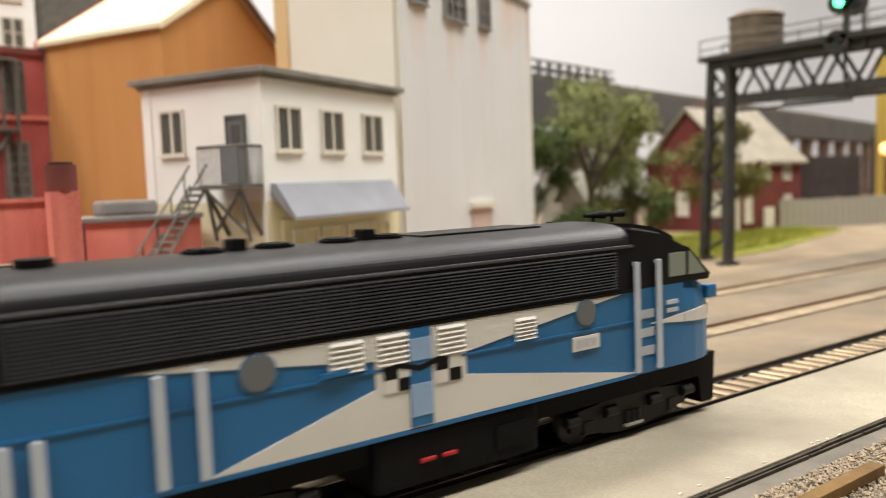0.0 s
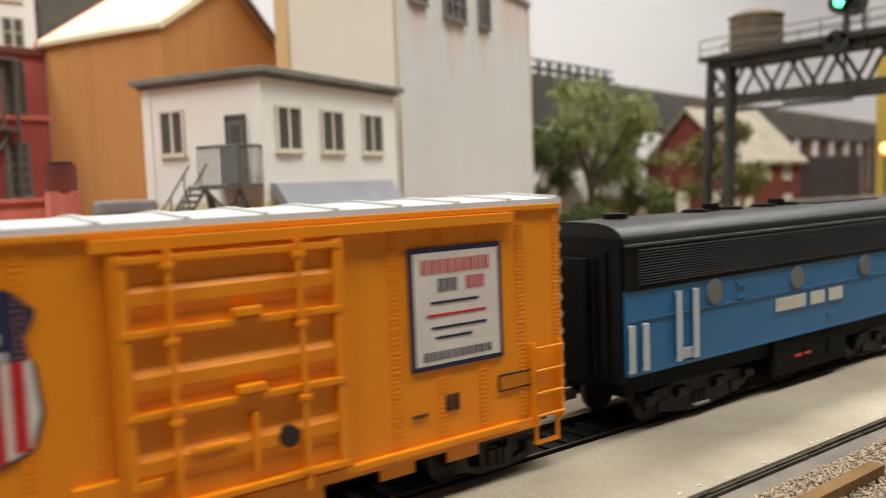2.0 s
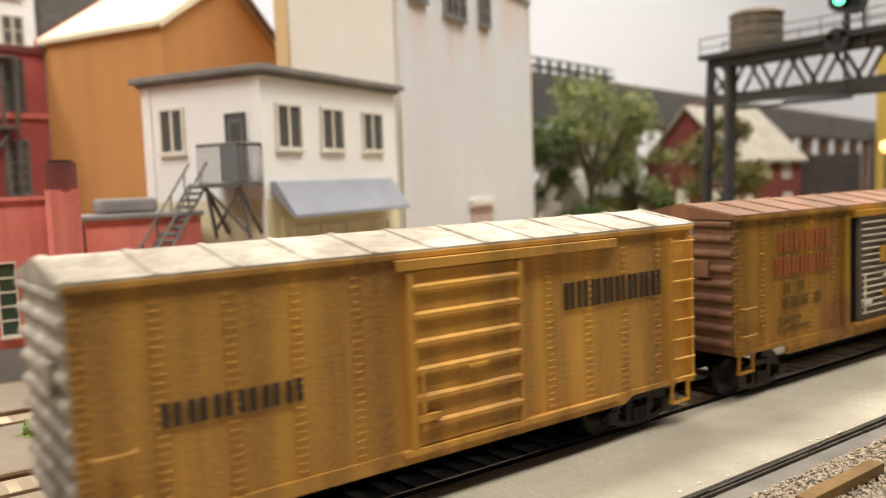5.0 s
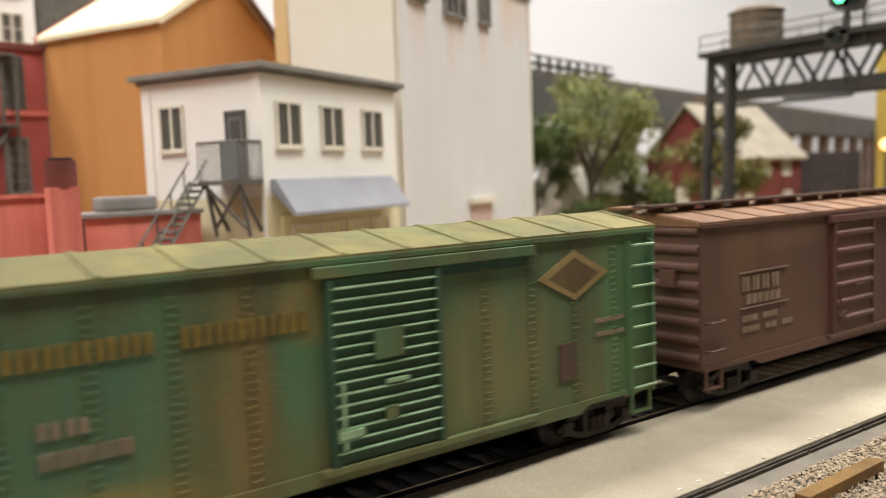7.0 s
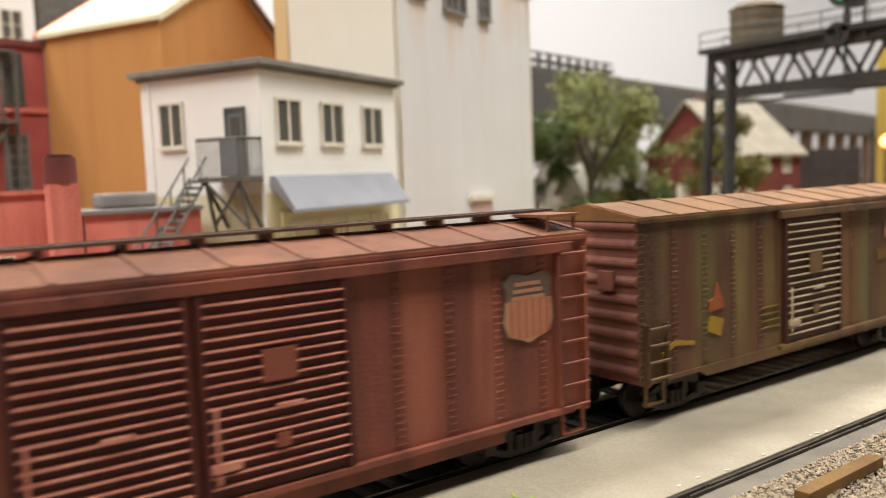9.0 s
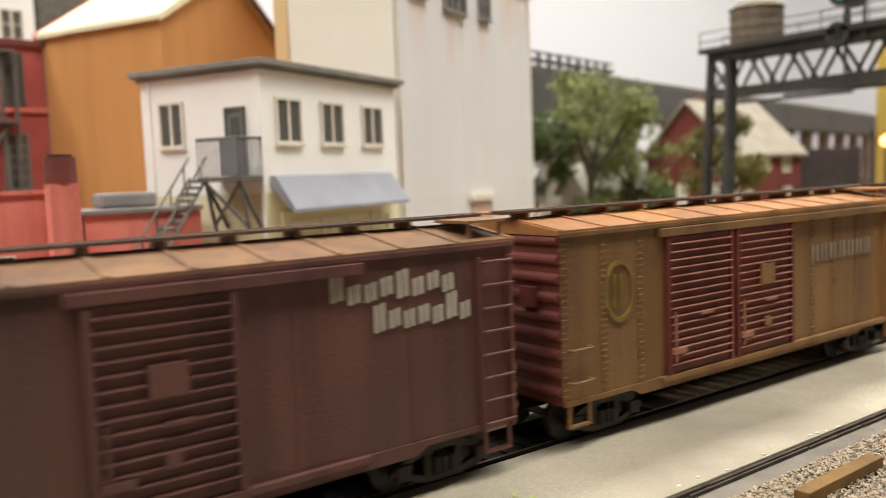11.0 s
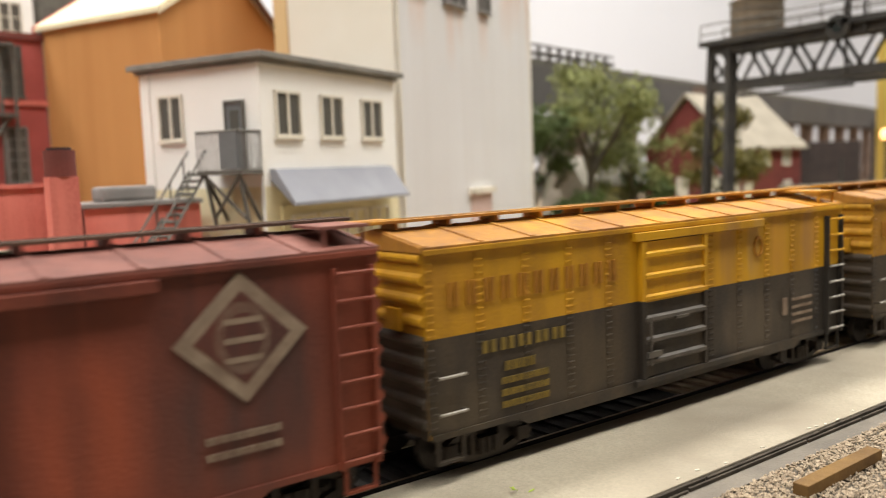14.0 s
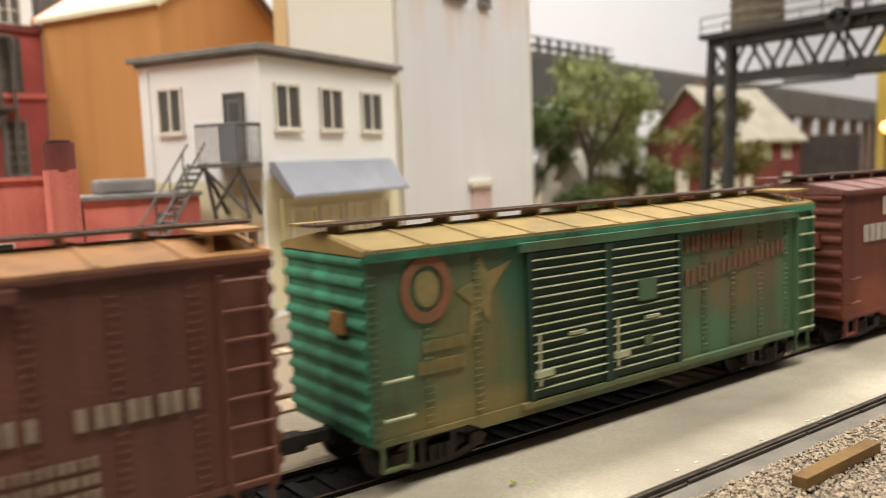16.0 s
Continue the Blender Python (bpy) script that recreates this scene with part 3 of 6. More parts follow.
# salmon brick shops with a chimney stack
shp = tagged(empty("brick_shop", shift(0, 0, -3.2)), "low salmon-red brick shop with grey coping and foundation", "building")
part("wall", B(76, 130, 222, 256, 12, 53 + ZB), M_salmon, shp, "salmon-red painted brick wall")
part("foundation", B(75.6, 130.3, 221.4, 256, 0, 12), M_stone, shp, "grey stone foundation")
part("coping", B(75, 131, 220.6, 257, 53 + ZB, 55 + ZB, bevel=.3), M_stone, shp, "grey stone coping")
part("roof_house", B(92, 115, 232, 250, 55 + ZB, 61.5 + ZB, bevel=1.6), M_stone, shp, "grey rounded roof housing")
wh = empty("window_group", shift(0, 222, 0))
wh.parent = shp
window("window", wh, "R", 90, 97.5, 23 + ZB, 36 + ZB, panes=2, pane=M_panegreen, leaves=4)
shp2 = tagged(empty("brick_shop", shift(0, 0, -3.2)), "taller salmon-red brick wing with a green window beside a chimney", "building")
part("wall", B(44, 75.4, 203, 262, 12, 62.5 + ZB), M_salmon, shp2, "salmon-red painted brick wall")
part("foundation", B(43.6, 75.3, 202.4, 262, 0, 12), M_stone, shp2)
part("coping", B(43.4, 75.5, 202, 263, 62.5 + ZB, 64 + ZB), M_salmon, shp2)
wh = empty("window_group", shift(0, 203, 0))
wh.parent = shp2
window("window", wh, "R", 47, 52.5, 14 + ZB, 40 + ZB, panes=1, pane=M_panegreen, leaves=5)
ch = tagged(empty("chimney_stack", shift(67.8, 190, -3.2)), "square salmon brick chimney stack with a sooty top", "chimney")
part("shaft", P([(-4.9, -4.9), (4.9, -4.9), (4.9, 4.9), (-4.9, 4.9)], "z", 0, 66 + ZB), M_salmon, ch)
part("cap", C((0, 0, 66 + ZB), (0, 0, 75.5 + ZB), 5.4, seg=20), M_soot, ch, "sooty round cap")
part("flue", C((0, 0, 75.5 + ZB), (0, 0, 76.4 + ZB), 4.2, seg=20), M_dark, ch)
part("downpipe", C((6.4, 1, 0), (6.4, 1, 54 + ZB), 0.8), M_soot, ch)

# dark red brick mill and the white block behind it
mill = tagged(empty("brick_mill", shift(115, 436, -3.2, rz=10)), "dark red brick mill with arched sooty windows", "building")
part("wall", B(-230, 0, 0, 80, 0, 152 + ZB), M_redbrick, mill)
part("string_course", B(-230.5, 0.8, -1.6, 0.1, 112 + ZB, 115 + ZB), M_salmon, mill)
part("parapet", B(-231, 1.2, -2, 80, 152 + ZB, 156 + ZB), M_soot, mill)
for k in range(6):
    u = -14 - k * 34
    window("window", mill, "R", u - 11, u, 66 + ZB, 98 + ZB, panes=2, leaves=5, trim=M_stone)
    window("window", mill, "R", u - 11, u, 118 + ZB, 147 + ZB, panes=2, leaves=4, trim=M_greywood)
for u in (-22, -30, -60):
    part("fire_escape", C((u, -5, 20), (u + 3, -5, 150), 1.1, seg=6), M_greywood, mill)
for z in (62, 108, 150):
    part("escape_landing", B(-60, -20, -9, -0.1, z, z + 1.6), M_greywood, mill)
part("escape_flight", C((-58, -6, 62), (-24, -6, 108), 1.2, seg=4), M_greywood, mill)
blk = tagged(empty("white_block", shift(136, 560, -3.2, rz=12)), "off-white apartment block behind the mill", "building")
part("wall", B(-260, 0, 0, 70, 0, 300), M_white, blk)
for k in range(4):
    for z in (180, 215, 250):
        window("window", blk, "R", -24 - k * 34, -10 - k * 34, z, z + 20, panes=2, leaves=2)
part("fire_escape", B(-60, -20, -10, -0.1, 172, 174), M_greywood, blk)
gry = tagged(link("grey_tower", B(0, 120, 0, 80, -3.2, 330, bevel=1), M_greywood, at=shift(150, 610, 0, rz=12)), "weathered grey timber tower behind the warehouse", "building")

# ---- signal gantry ----
gan = tagged(empty("signal_gantry", shift(0, 0, -3.2)), "black steel lattice signal bridge over the tracks", "signal bridge")
ZT, ZL = 147 + ZB, 118 + ZB


def gantry():
    xs = (552, 567)
    legs = []
    for x, yb, yt in ((xs[0] - 36, 225, 246), (xs[1] - 24, 265, 262)):
        for dx in ((0, 4) if yb < 250 else (0, 6)):
            legs.append(part("leg", C((x + dx, yb, 2), (xs[0] + dx * (1.5 if yb < 250 else 0.4), yt, ZT), 3.0, seg=4), M_black, gan))
    for i in range(9):
        za, zc = 6 + i * 15, 6 + (i + 1) * 15
        fa, fc = za / ZT, zc / ZT
        l, r = Vector((516, 225, 0)), Vector((543, 265, 0))
        lt, rt = Vector((552, 246, 0)), Vector((552, 258, 0))
        pa = (l.lerp(lt, fa) if i % 2 else r.lerp(rt, fa)) + Vector((3, 0, za))
        pb = (r.lerp(rt, fc) if i % 2 else l.lerp(lt, fc)) + Vector((3, 0, zc))
        part("lattice_bar", C(pa, pb, 1.3, seg=4), M_black, gan)
    for x, y in ((516, 225), (520, 225), (543, 265), (549, 265)):
        part("footing", B(x - 5, x + 5, y - 5, y + 5, 0, 2.4, bevel=.5), M_black, gan)
    ya, yb_ = -150, 262
    for x in xs:
        for z in (ZT - 2, ZL):
            part("chord", B(x - 2.2, x + 2.2, ya, yb_, z - 3.2, z + 3.2), M_black, gan)
        n = 26
        for i in range(n):
            y0, y1 = ya + (yb_ - ya) * i / n, ya + (yb_ - ya) * (i + 1) / n
            z0, z1 = (ZL, ZT - 2) if i % 2 else (ZT - 2, ZL)
            part("web_bar", C((x, y0, z0), (x, y1, z1), 1.4, seg=4), M_black, gan)
    part("walkway", B(xs[0] - 7, xs[1] + 9, ya, yb_ + 6, ZT + 1.3, ZT + 5.0), M_black, gan)
    for x in (xs[0] - 6, xs[1] + 8):
        for z in (ZT + 10, ZT + 17):
            part("handrail", C((x, ya, z), (x, yb_ + 5, z), 0.5, seg=6), M_greywood, gan)
        for i in range(14):
            y = ya + (yb_ + 5 - ya) * i / 13
            part("rail_post", C((x, y, ZT + 3), (x, y, ZT + 17), 0.5, seg=6), M_greywood, gan)
    for y0, y1, dz in ((60, 200, 7), (110, 235, 4), (150, 250, 9)):
        part("cable", C((xs[0] - 3, y0, ZL - 4 - dz * .6), (xs[0] - 3, y1, ZL - dz), 0.9, seg=6), M_black, gan)
    # far leg of the bridge beyond the foreground track
    for x in xs:
        part("leg", C((x, ya + 4, 0), (x, ya + 4, ZT), 2.2, seg=4), M_black, gan)


gantry()


def signal(y, z, lit):
    s_ = tagged(empty("block_signal", shift(545, y, z)), "round black target signal head" + (" showing green" if lit else ", unlit"), "signal", "signals on the bridge")
    part("mast", C((3, -4.5, -30), (3, -4.5, 18), 1.1, seg=8), M_black, s_)
    part("target", C((0, 0, 0), (2, 0, 0), 8.2, seg=28), M_black, s_)
    part("housing", C((2, 0, 0), (9, 0, 0), 5.2, seg=16, r2=4), M_black, s_)
    part("bracket", C((3, 0, 0), (3, -4.5, 0), 0.8, seg=6), M_black, s_)
    part("lens", C((-0.8, 0, 0), (0.0, 0, 0), 3.6, seg=18), M_green if lit else M_lens, s_, "glowing green lens" if lit else "")
    hood = bmesh.new()
    prism(hood, [(r_ * math.cos(math.pi * i / 9), r_ * math.sin(math.pi * i / 9)) for r_, seq in ((4.4, range(10)), (3.9, range(9, -1, -1))) for i in seq], "x", -5, 0)
    part("hood", hood, M_black, s_)
    return s_


signal(157.0, 173.0, True)
signal(147.0, 170.0, False)
signal(159.5, 147.0, False)
tank = tagged(empty("water_tank", shift(574, 238, 0)), "weathered brown wooden-stave water tank with a shallow lid", "water tank")
part("support", B(-12, 14, -15, 15, 144.5, 153.6), M_black, tank)
part("tub", C((2, 0, 153.6), (2, 0, 180), 19.5, seg=32, r2=19), M_tank, tank)
part("lid", C((2, 0, 180), (2, 0, 183.5), 20.5, seg=32, r2=15), M_tank, tank)
for z in (158, 165, 173):
    part("hoop", C((2, 0, z), (2, 0, z + .8), 19.75, seg=32), M_greywood, tank)

# ---- distance at the end of the street ----
def gable_house(name, m, L, W_, eave, ridge, wall, roofm, label):
    h = tagged(empty(name, m), label, "house")
    part("wall", P([(0, 0), (W_, 0), (W_, eave), (W_ / 2, ridge), (0, eave)], "x", 0, L), wall, h)
    t = 3
    part("roof", P([(-6, eave - 4), (W_ / 2, ridge + t), (W_ / 2, ridge + t + 3), (-6, eave - 1)], "x", -6, L + 6), roofm, h)
    part("roof", P([(W_ + 6, eave - 4), (W_ / 2, ridge + t), (W_ / 2, ridge + t + 3), (W_ + 6, eave - 1)], "x", -6, L + 6), roofm, h)
    return h


hs = gable_house("farm_house", shift(793, 403, -3.2, rz=-3), 118, 128, 78, 136, M_barn, M_shingle, "dark red two-storey wooden house with a pale shingle roof")
for u in (14, 86):
    window("window", hs, "R", u, u + 12, 12, 38, panes=1, leaves=2, pane=M_trim)
for u in (16, 46, 84):
    window("window", hs, "R", u, u + 12, 58, 73, panes=2)
part("door", B(48, 66, -1.5, 0.2, 0, 26), M_trim, hs)
part("corner_board", B(-1.5, 4, -1.6, 0.1, 0, 74), M_trim, hs)
for u in (20, 66):
    window("window", hs, "L", u, u + 14, 20, 46, panes=1, leaves=2, pane=M_trim)
window("window", hs, "L", 45, 58, 78, 98, panes=1, pane=M_trim)
part("chimney", B(22, 34, 62, 76, 124, 150), M_girder, hs)
shd = gable_house("pale_shed", shift(700, 560, -3.2, rz=-6), 90, 60, 84, 118, M_shed, M_shed, "pale grey shed with a white roof behind the trees")
shd2 = gable_house("pale_shed", shift(590, 432, -3.2, rz=-8), 62, 40, 46, 68, M_shed, M_shed, "small pale grey shed among the trees")
part("white_sign", B(20, 40, -1.6, 0, 28, 46), M_trim, shd2)

via = tagged(empty("viaduct", shift(0, 0, -3.2)), "long grey elevated viaduct with steel girders on brown piers", "viaduct")


def along(a, b, za, zb, thick, mname, mm_, n):
    a, b = Vector(a), Vector(b)
    for i in range(n):
        p, q = a.lerp(b, i / n), a.lerp(b, (i + 1) / n)
        d = (q - p).normalized()
        s_ = Vector((-d.y, d.x)) * thick
        part(mname, P([(p.x, p.y), (q.x, q.y), (q.x + s_.x, q.y + s_.y), (p.x + s_.x, p.y + s_.y)], "z", za[0] + (za[1] - za[0]) * i / n, zb[0] + (zb[1] - zb[0]) * i / n), mm_, via)


VA, VB = (470, 440), (2150, 880)
along(VA, VB, (120 + ZB, 120 + ZB), (160 + ZB, 160 + ZB), 40, "girder", M_viaduct, 14)
along(VA, VB, (160.05 + ZB, 160.05 + ZB), (166 + ZB, 166 + ZB), 46, "deck_edge", M_greywood, 14)
for i in range(14):
    p = Vector(VA).lerp(Vector(VB), (i + 0.5) / 14)
    part("pier", B(p.x - 6, p.x + 6, p.y + 6, p.y + 24, 0, 119.5 + ZB), M_girder, via)
    for s_ in (-1, 1):
        part("pier_brace", C((p.x + s_ * 34, p.y + 12 + s_ * 9, 121), (p.x + s_ * 4, p.y + 12, 84), 2.6, seg=4), M_girder, via)
for i in range(13):
    p = Vector(VA).lerp(Vector(VB), i / 90)
    q = Vector(VA).lerp(Vector(VB), (i + 1) / 90)
    part("parapet_post", B(p.x - 2, p.x + 2, p.y - 1, p.y + 1, 166 + ZB, 180 + ZB), M_viaduct, via)
    part("parapet_bar", C((p.x, p.y, 179 + ZB), (q.x, q.y, 179 + ZB), 1.2, seg=4), M_viaduct, via)
    part("parapet_bar", C((p.x, p.y, 171 + ZB), (q.x, q.y, 171 + ZB), 2.4, seg=4), M_viaduct, via)
# Solid box; its dark colour is the shade of the opening below the viaduct.
dk = tagged(link("dark_warehouse", B(0, 90, 0, 60, -3.2, 84, bevel=1), M_dark, at=shift(1290, 600, 0, rz=-28)), "dark box standing for the shaded opening beneath the viaduct", "building")
yl = tagged(empty("yellow_building", shift(1440, 535, -3.2, rz=-50)), "tall yellow plaster building at the end of the street", "building")
part("wall", B(0, 200, 0, 120, 0, 260), M_yellow, yl)
for k in range(3):
    for z in (60, 120, 190):
        window("window", yl, "R", 20 + k * 60, 46 + k * 60, z, z + 36, panes=2, leaves=2)
fn = tagged(empty("board_fence", shift(870, 395, -3.2, rz=-25)), "pale board fence along the street", "fence")
b0 = part("board", B(-4, 4, -1, 1, 0, 34), M_shed, fn, at=shift(0, 0, 0))
for i in range(1, 20):
    share(b0, "board", fn, shift(i * 9, 0, rnd.uniform(-1.5, 0)))
for x, y, h in ((1070, 392, 105), (1000, 360, 40), (1016, 404, 60)):
    po = tagged(empty("street_post", shift(x, y, -3.2)), "dark thin street post", "post")
    part("shaft", C((0, 0, 0), (0, 0, h), 2.2, seg=8, r2=1.6), M_black, po)
    part("base", C((0, 0, 0), (0, 0, 8), 5, seg=10, r2=3), M_black, po)
lp = tagged(empty("street_lamp", shift(1031, 357, -3.2)), "street lamp with a glowing orange globe", "street lamp")
part("shaft", C((0, 0, 0), (0, 0, 82), 1.8, seg=8), M_black, lp)
gb = bmesh.new()
bmesh.ops.create_uvsphere(gb, u_segments=14, v_segments=10, radius=7 * MM)
bmesh.ops.translate(gb, verts=gb.verts[:], vec=(0, 0, 88 * MM))
part("globe", gb, M_glow, lp, "glowing orange globe")
gr = bmesh.new()
prism(gr, [(560, 252), (640, 262), (860, 322), (900, 390), (700, 470), (520, 420), (470, 330)], "z", -3.2, -1.6)
tagged(link("grass_patch", gr, M_grass), "yellow-green turf around the red house", "grass", kind="structure")
vs, fs = [], []
for i in range(9000):
    x, y = rnd.uniform(500, 860), rnd.uniform(262, 420)
    if y < 262 + (x - 600) * 0.23 or y > 400:
        continue
    h, a, w_ = rnd.uniform(2, 5), rnd.uniform(0, 6.3), 0.6
    o = len(vs)
    vs += [((x - w_ * math.cos(a)) * MM, (y - w_ * math.sin(a)) * MM, -1.7 * MM), ((x + w_ * math.cos(a)) * MM, (y + w_ * math.sin(a)) * MM, -1.7 * MM),
           ((x + rnd.uniform(-1.5, 1.5)) * MM, (y + rnd.uniform(-1.5, 1.5)) * MM, (h - 1.7) * MM)]
    fs.append((o, o + 1, o + 2))
me = bpy.data.meshes.new("grass_blades")
me.from_pydata(vs, [], fs)
me.materials.append(M_grass)
tagged(new("grass_blades", me), "short yellow-green static grass", "grass", kind="stuff")


def tree(x, y, h, r, leaf, seed, label, low=0.3, n=2600, name="tree"):
    q = random.Random(seed)
    t = tagged(empty(name, shift(x, y, -3.2)), label, "tree")
    tr = bmesh.new()
    cyl(tr, (0, 0, 0), (q.uniform(-3, 3), 0, h * .45), h * .030, seg=8, r2=h * .018)
    tips = []
    for i in range(9):
        a, zb = q.uniform(0, 6.28), h * q.uniform(.22, .5)
        rr = r * q.uniform(.45, .95)
        tip = (rr * math.cos(a), rr * math.sin(a), min(h * .95, zb + h * q.uniform(.12, .5)))
        cyl(tr, (0, 0, zb), tip, h * .013, seg=6, r2=h * .004)
        tips.append(tip)
    tips += [(0, 0, h * .9), (0, 0, h * .7)]
    part("trunk", tr, M_bark, t)
    vs_, fs_ = [], []
    for tip in tips:
        cr = r * q.uniform(.32, .5)
        for k in range(n // len(tips)):
            d = Vector((q.gauss(0, 1), q.gauss(0, 1), q.gauss(0, .8)))
            d = d.normalized() * cr * 1.12 * q.random() ** .6
            c = Vector(tip) + d
            if c.z < h * low * .6:
                continue
            s_ = q.uniform(0.9, 2.5)
            e1, e2 = Vector((q.gauss(0, 1), q.gauss(0, 1), q.gauss(0, 1))).normalized(), Vector((q.gauss(0, 1), q.gauss(0, 1), q.gauss(0, 1))).normalized()
            o = len(vs_)
            vs_ += [tuple((c + e1 * s_) * MM), tuple((c + e2 * s_) * MM), tuple((c - e1 * s_) * MM), tuple((c - e2 * s_) * MM)]
            fs_ += [(o, o + 1, o + 2, o + 3)]
    m2 = bpy.data.meshes.new("crown")
    m2.from_pydata(vs_, [], fs_)
    m2.materials.append(leaf)
    o = new("crown", m2)
    o.parent = t
    return t


tree(560, 395, 156, 46, M_leaf, 3, "light green leafy model tree with open crown", n=5200)
tree(505, 415, 118, 36, M_leafd, 5, "dark green bushy model tree beside the elevator", low=0.1, n=6000)
tree(622, 402, 112, 34, M_leaf, 9, "light green model tree", n=2200)
tree(735, 378, 124, 36, M_olive, 12, "dry olive-brown model tree before the red house", low=0.1, n=6000)
tree(650, 405, 60, 28, M_leafd, 14, "low dark green bush", low=0.05, n=1800, name="bush")
tree(530, 380, 40, 22, M_leafd, 17, "low dark green bush", low=0.05, n=1200, name="bush")
tree(43, 114, 6, 5.6, M_weed, 21, "tuft of green weeds beside the siding", low=0, n=420, name="weed_tuft")
tree(60, 152, 5, 4.5, M_weed, 23, "tuft of green weeds beside the siding", low=0, n=260, name="weed_tuft")

# little red automobile parked by the shops
au = tagged(empty("automobile", shift(42, 296, -3.2, rz=4)), "small glossy red model automobile parked by the shop", "car")
part("body", B(-26, 26, -9, 9, 3, 11, bevel=2.2), M_redcar, au)
part("cabin", P([(-14, 10.5), (13, 10.5), (8, 17.5), (-9, 17.5)], "y", -8, 8), M_redcar, au)
part("window", P([(-12, 11), (11, 11), (7.3, 16.5), (-8.3, 16.5)], "y", -8.3, 8.3), M_pane, au)
for x in (-16, 16):
    for y in (-8.2, 8.2):
        part("wheel", C((x, y - 1, 3.7), (x, y + 1, 3.7), 3.7, seg=16), M_dark, au)
lad = tagged(empty("ladder", shift(78, 196, -3.2, rx=-8)), "small grey ladder leaning on the chimney wall", "ladder")
for x in (0, 6):
    part("stile", C((x, 0, 0), (x, 0, 18), .5, seg=6), M_stone, lad)
for i in range(6):
    part("rung", C((0, 0, 2 + i * 2.8), (6, 0, 2 + i * 2.8), .4, seg=6), M_stone, lad)


shed3 = tagged(empty("brick_shed", shift(0, 0, -3.2)), "dark maroon brick shed with grey coping behind the shops", "building")
part("wall", B(-120, 70, 330, 380, 0, 50 + ZB), M_soot, shed3)
part("coping", B(-121, 71, 328.5, 381, 50 + ZB, 53 + ZB), M_stone, shed3)
# ---- rolling stock ----
M_truck = mat("truck_black", srgb(48, 43, 39), srgb(34, 31, 29), scale=150, rough=0.55, dust=srgb(84, 68, 54), dust_amount=0.5, spec=0.3)
M_wheel = mat("wheel_steel", srgb(70, 64, 60), srgb(48, 44, 42), scale=150, rough=0.45, metal=0.5)
M_under = mat("underframe_black", srgb(22, 21, 21), srgb(16, 16, 16), scale=100, rough=0.6, spec=0.1)
M_letter_w = mat("lettering_white", srgb(214, 206, 190), srgb(186, 176, 160), scale=200, rough=0.7)
M_letter_dim = mat("lettering_dim", srgb(150, 132, 112), srgb(118, 98, 82), scale=220, rough=0.8)
M_letter_y = mat("lettering_gold", srgb(138, 114, 48), srgb(104, 90, 46), scale=200, rough=0.8)
M_letter_och = mat("lettering_ochre", srgb(142, 108, 60), srgb(118, 84, 50), scale=160, rough=0.8)
M_letter_k = mat("lettering_black", srgb(44, 36, 32), srgb(60, 50, 44), scale=200, rough=0.8)
M_ghost_y = mat("lettering_ghost", srgb(150, 100, 30), srgb(176, 120, 34), scale=160, rough=0.8)
M_letter_r = mat("lettering_red", srgb(152, 70, 42), srgb(150, 92, 42), scale=120, rough=0.8)
M_navy = mat("decal_navy", srgb(40, 44, 78), srgb(34, 38, 68), scale=120, rough=0.5)
M_decalred = mat("decal_red", srgb(196, 40, 44), srgb(180, 36, 40), scale=120, rough=0.5)
M_decalwhite = mat("decal_white", srgb(226, 220, 214), srgb(214, 206, 200), scale=120, rough=0.5)
M_galv = mat("galvanised", srgb(186, 182, 174), srgb(160, 154, 144), scale=100, rough=0.45, metal=0.3, streak=srgb(130, 118, 100), amount=0.4)
W2 = 16.3


def truck(parent, x, y=0.0, base=20.0, r=5.2, mt=None):
    mt = mt or M_truck
    t = part("truck", B(x - 3, x + 3, -9, 9, 5.2, 8.4, bevel=.3), mt, parent)
    for s_ in (-1, 1):
        yy = s_ * 12.4
        b_ = base / 2
        sf_ = bmesh.new()
        prism(sf_, [(x - b_ - 3, 5.2), (x - b_ + 1, 7.6), (x - 4, 9.4), (x + 4, 9.4), (x + b_ - 1, 7.6), (x + b_ + 3, 5.2), (x + b_ + 2.4, 4.2),
                    (x + b_ - 1.2, 6.2), (x + 3.6, 7.9), (x - 3.6, 7.9), (x - b_ + 1.2, 6.2), (x - b_ - 2.4, 4.2)], "y", yy - .9, yy + .9)
        prism(sf_, [(x - b_ - 1, 3.6), (x - 4.6, 1.6), (x + 4.6, 1.6), (x + b_ + 1, 3.6), (x + b_ + 1, 5.0), (x + 4.2, 2.9), (x - 4.2, 2.9), (x - b_ - 1, 5.0)], "y", yy - .8, yy + .8)
        for k in (-3.9, 3.9):
            box(sf_, x + k - .7, x + k + .7, yy - .85, yy + .85, 2.2, 8.4)
        part("side_frame", sf_, mt, t)
        for k in (-1.9, 0, 1.9):
            part("spring", C((x + k, yy - s_ * -1.1, 2.9), (x + k, yy - s_ * -1.1, 6.4), .8, seg=8), mt, t)
        for wx in (-base / 2, base / 2):
            part("wheel", C((x + wx, s_ * 7.4, r), (x + wx, s_ * 9.2, r), r, seg=24), M_wheel, t)
            part("journal", B(x + wx - 1.7, x + wx + 1.7, yy - 1.5, yy + 1.5, 3.4, 6.6, bevel=.3), mt, t)
    for wx in (-base / 2, base / 2):
        part("axle", C((x + wx, -9, r), (x + wx, 9, r), 1.0, seg=8), M_wheel, t)
    return t


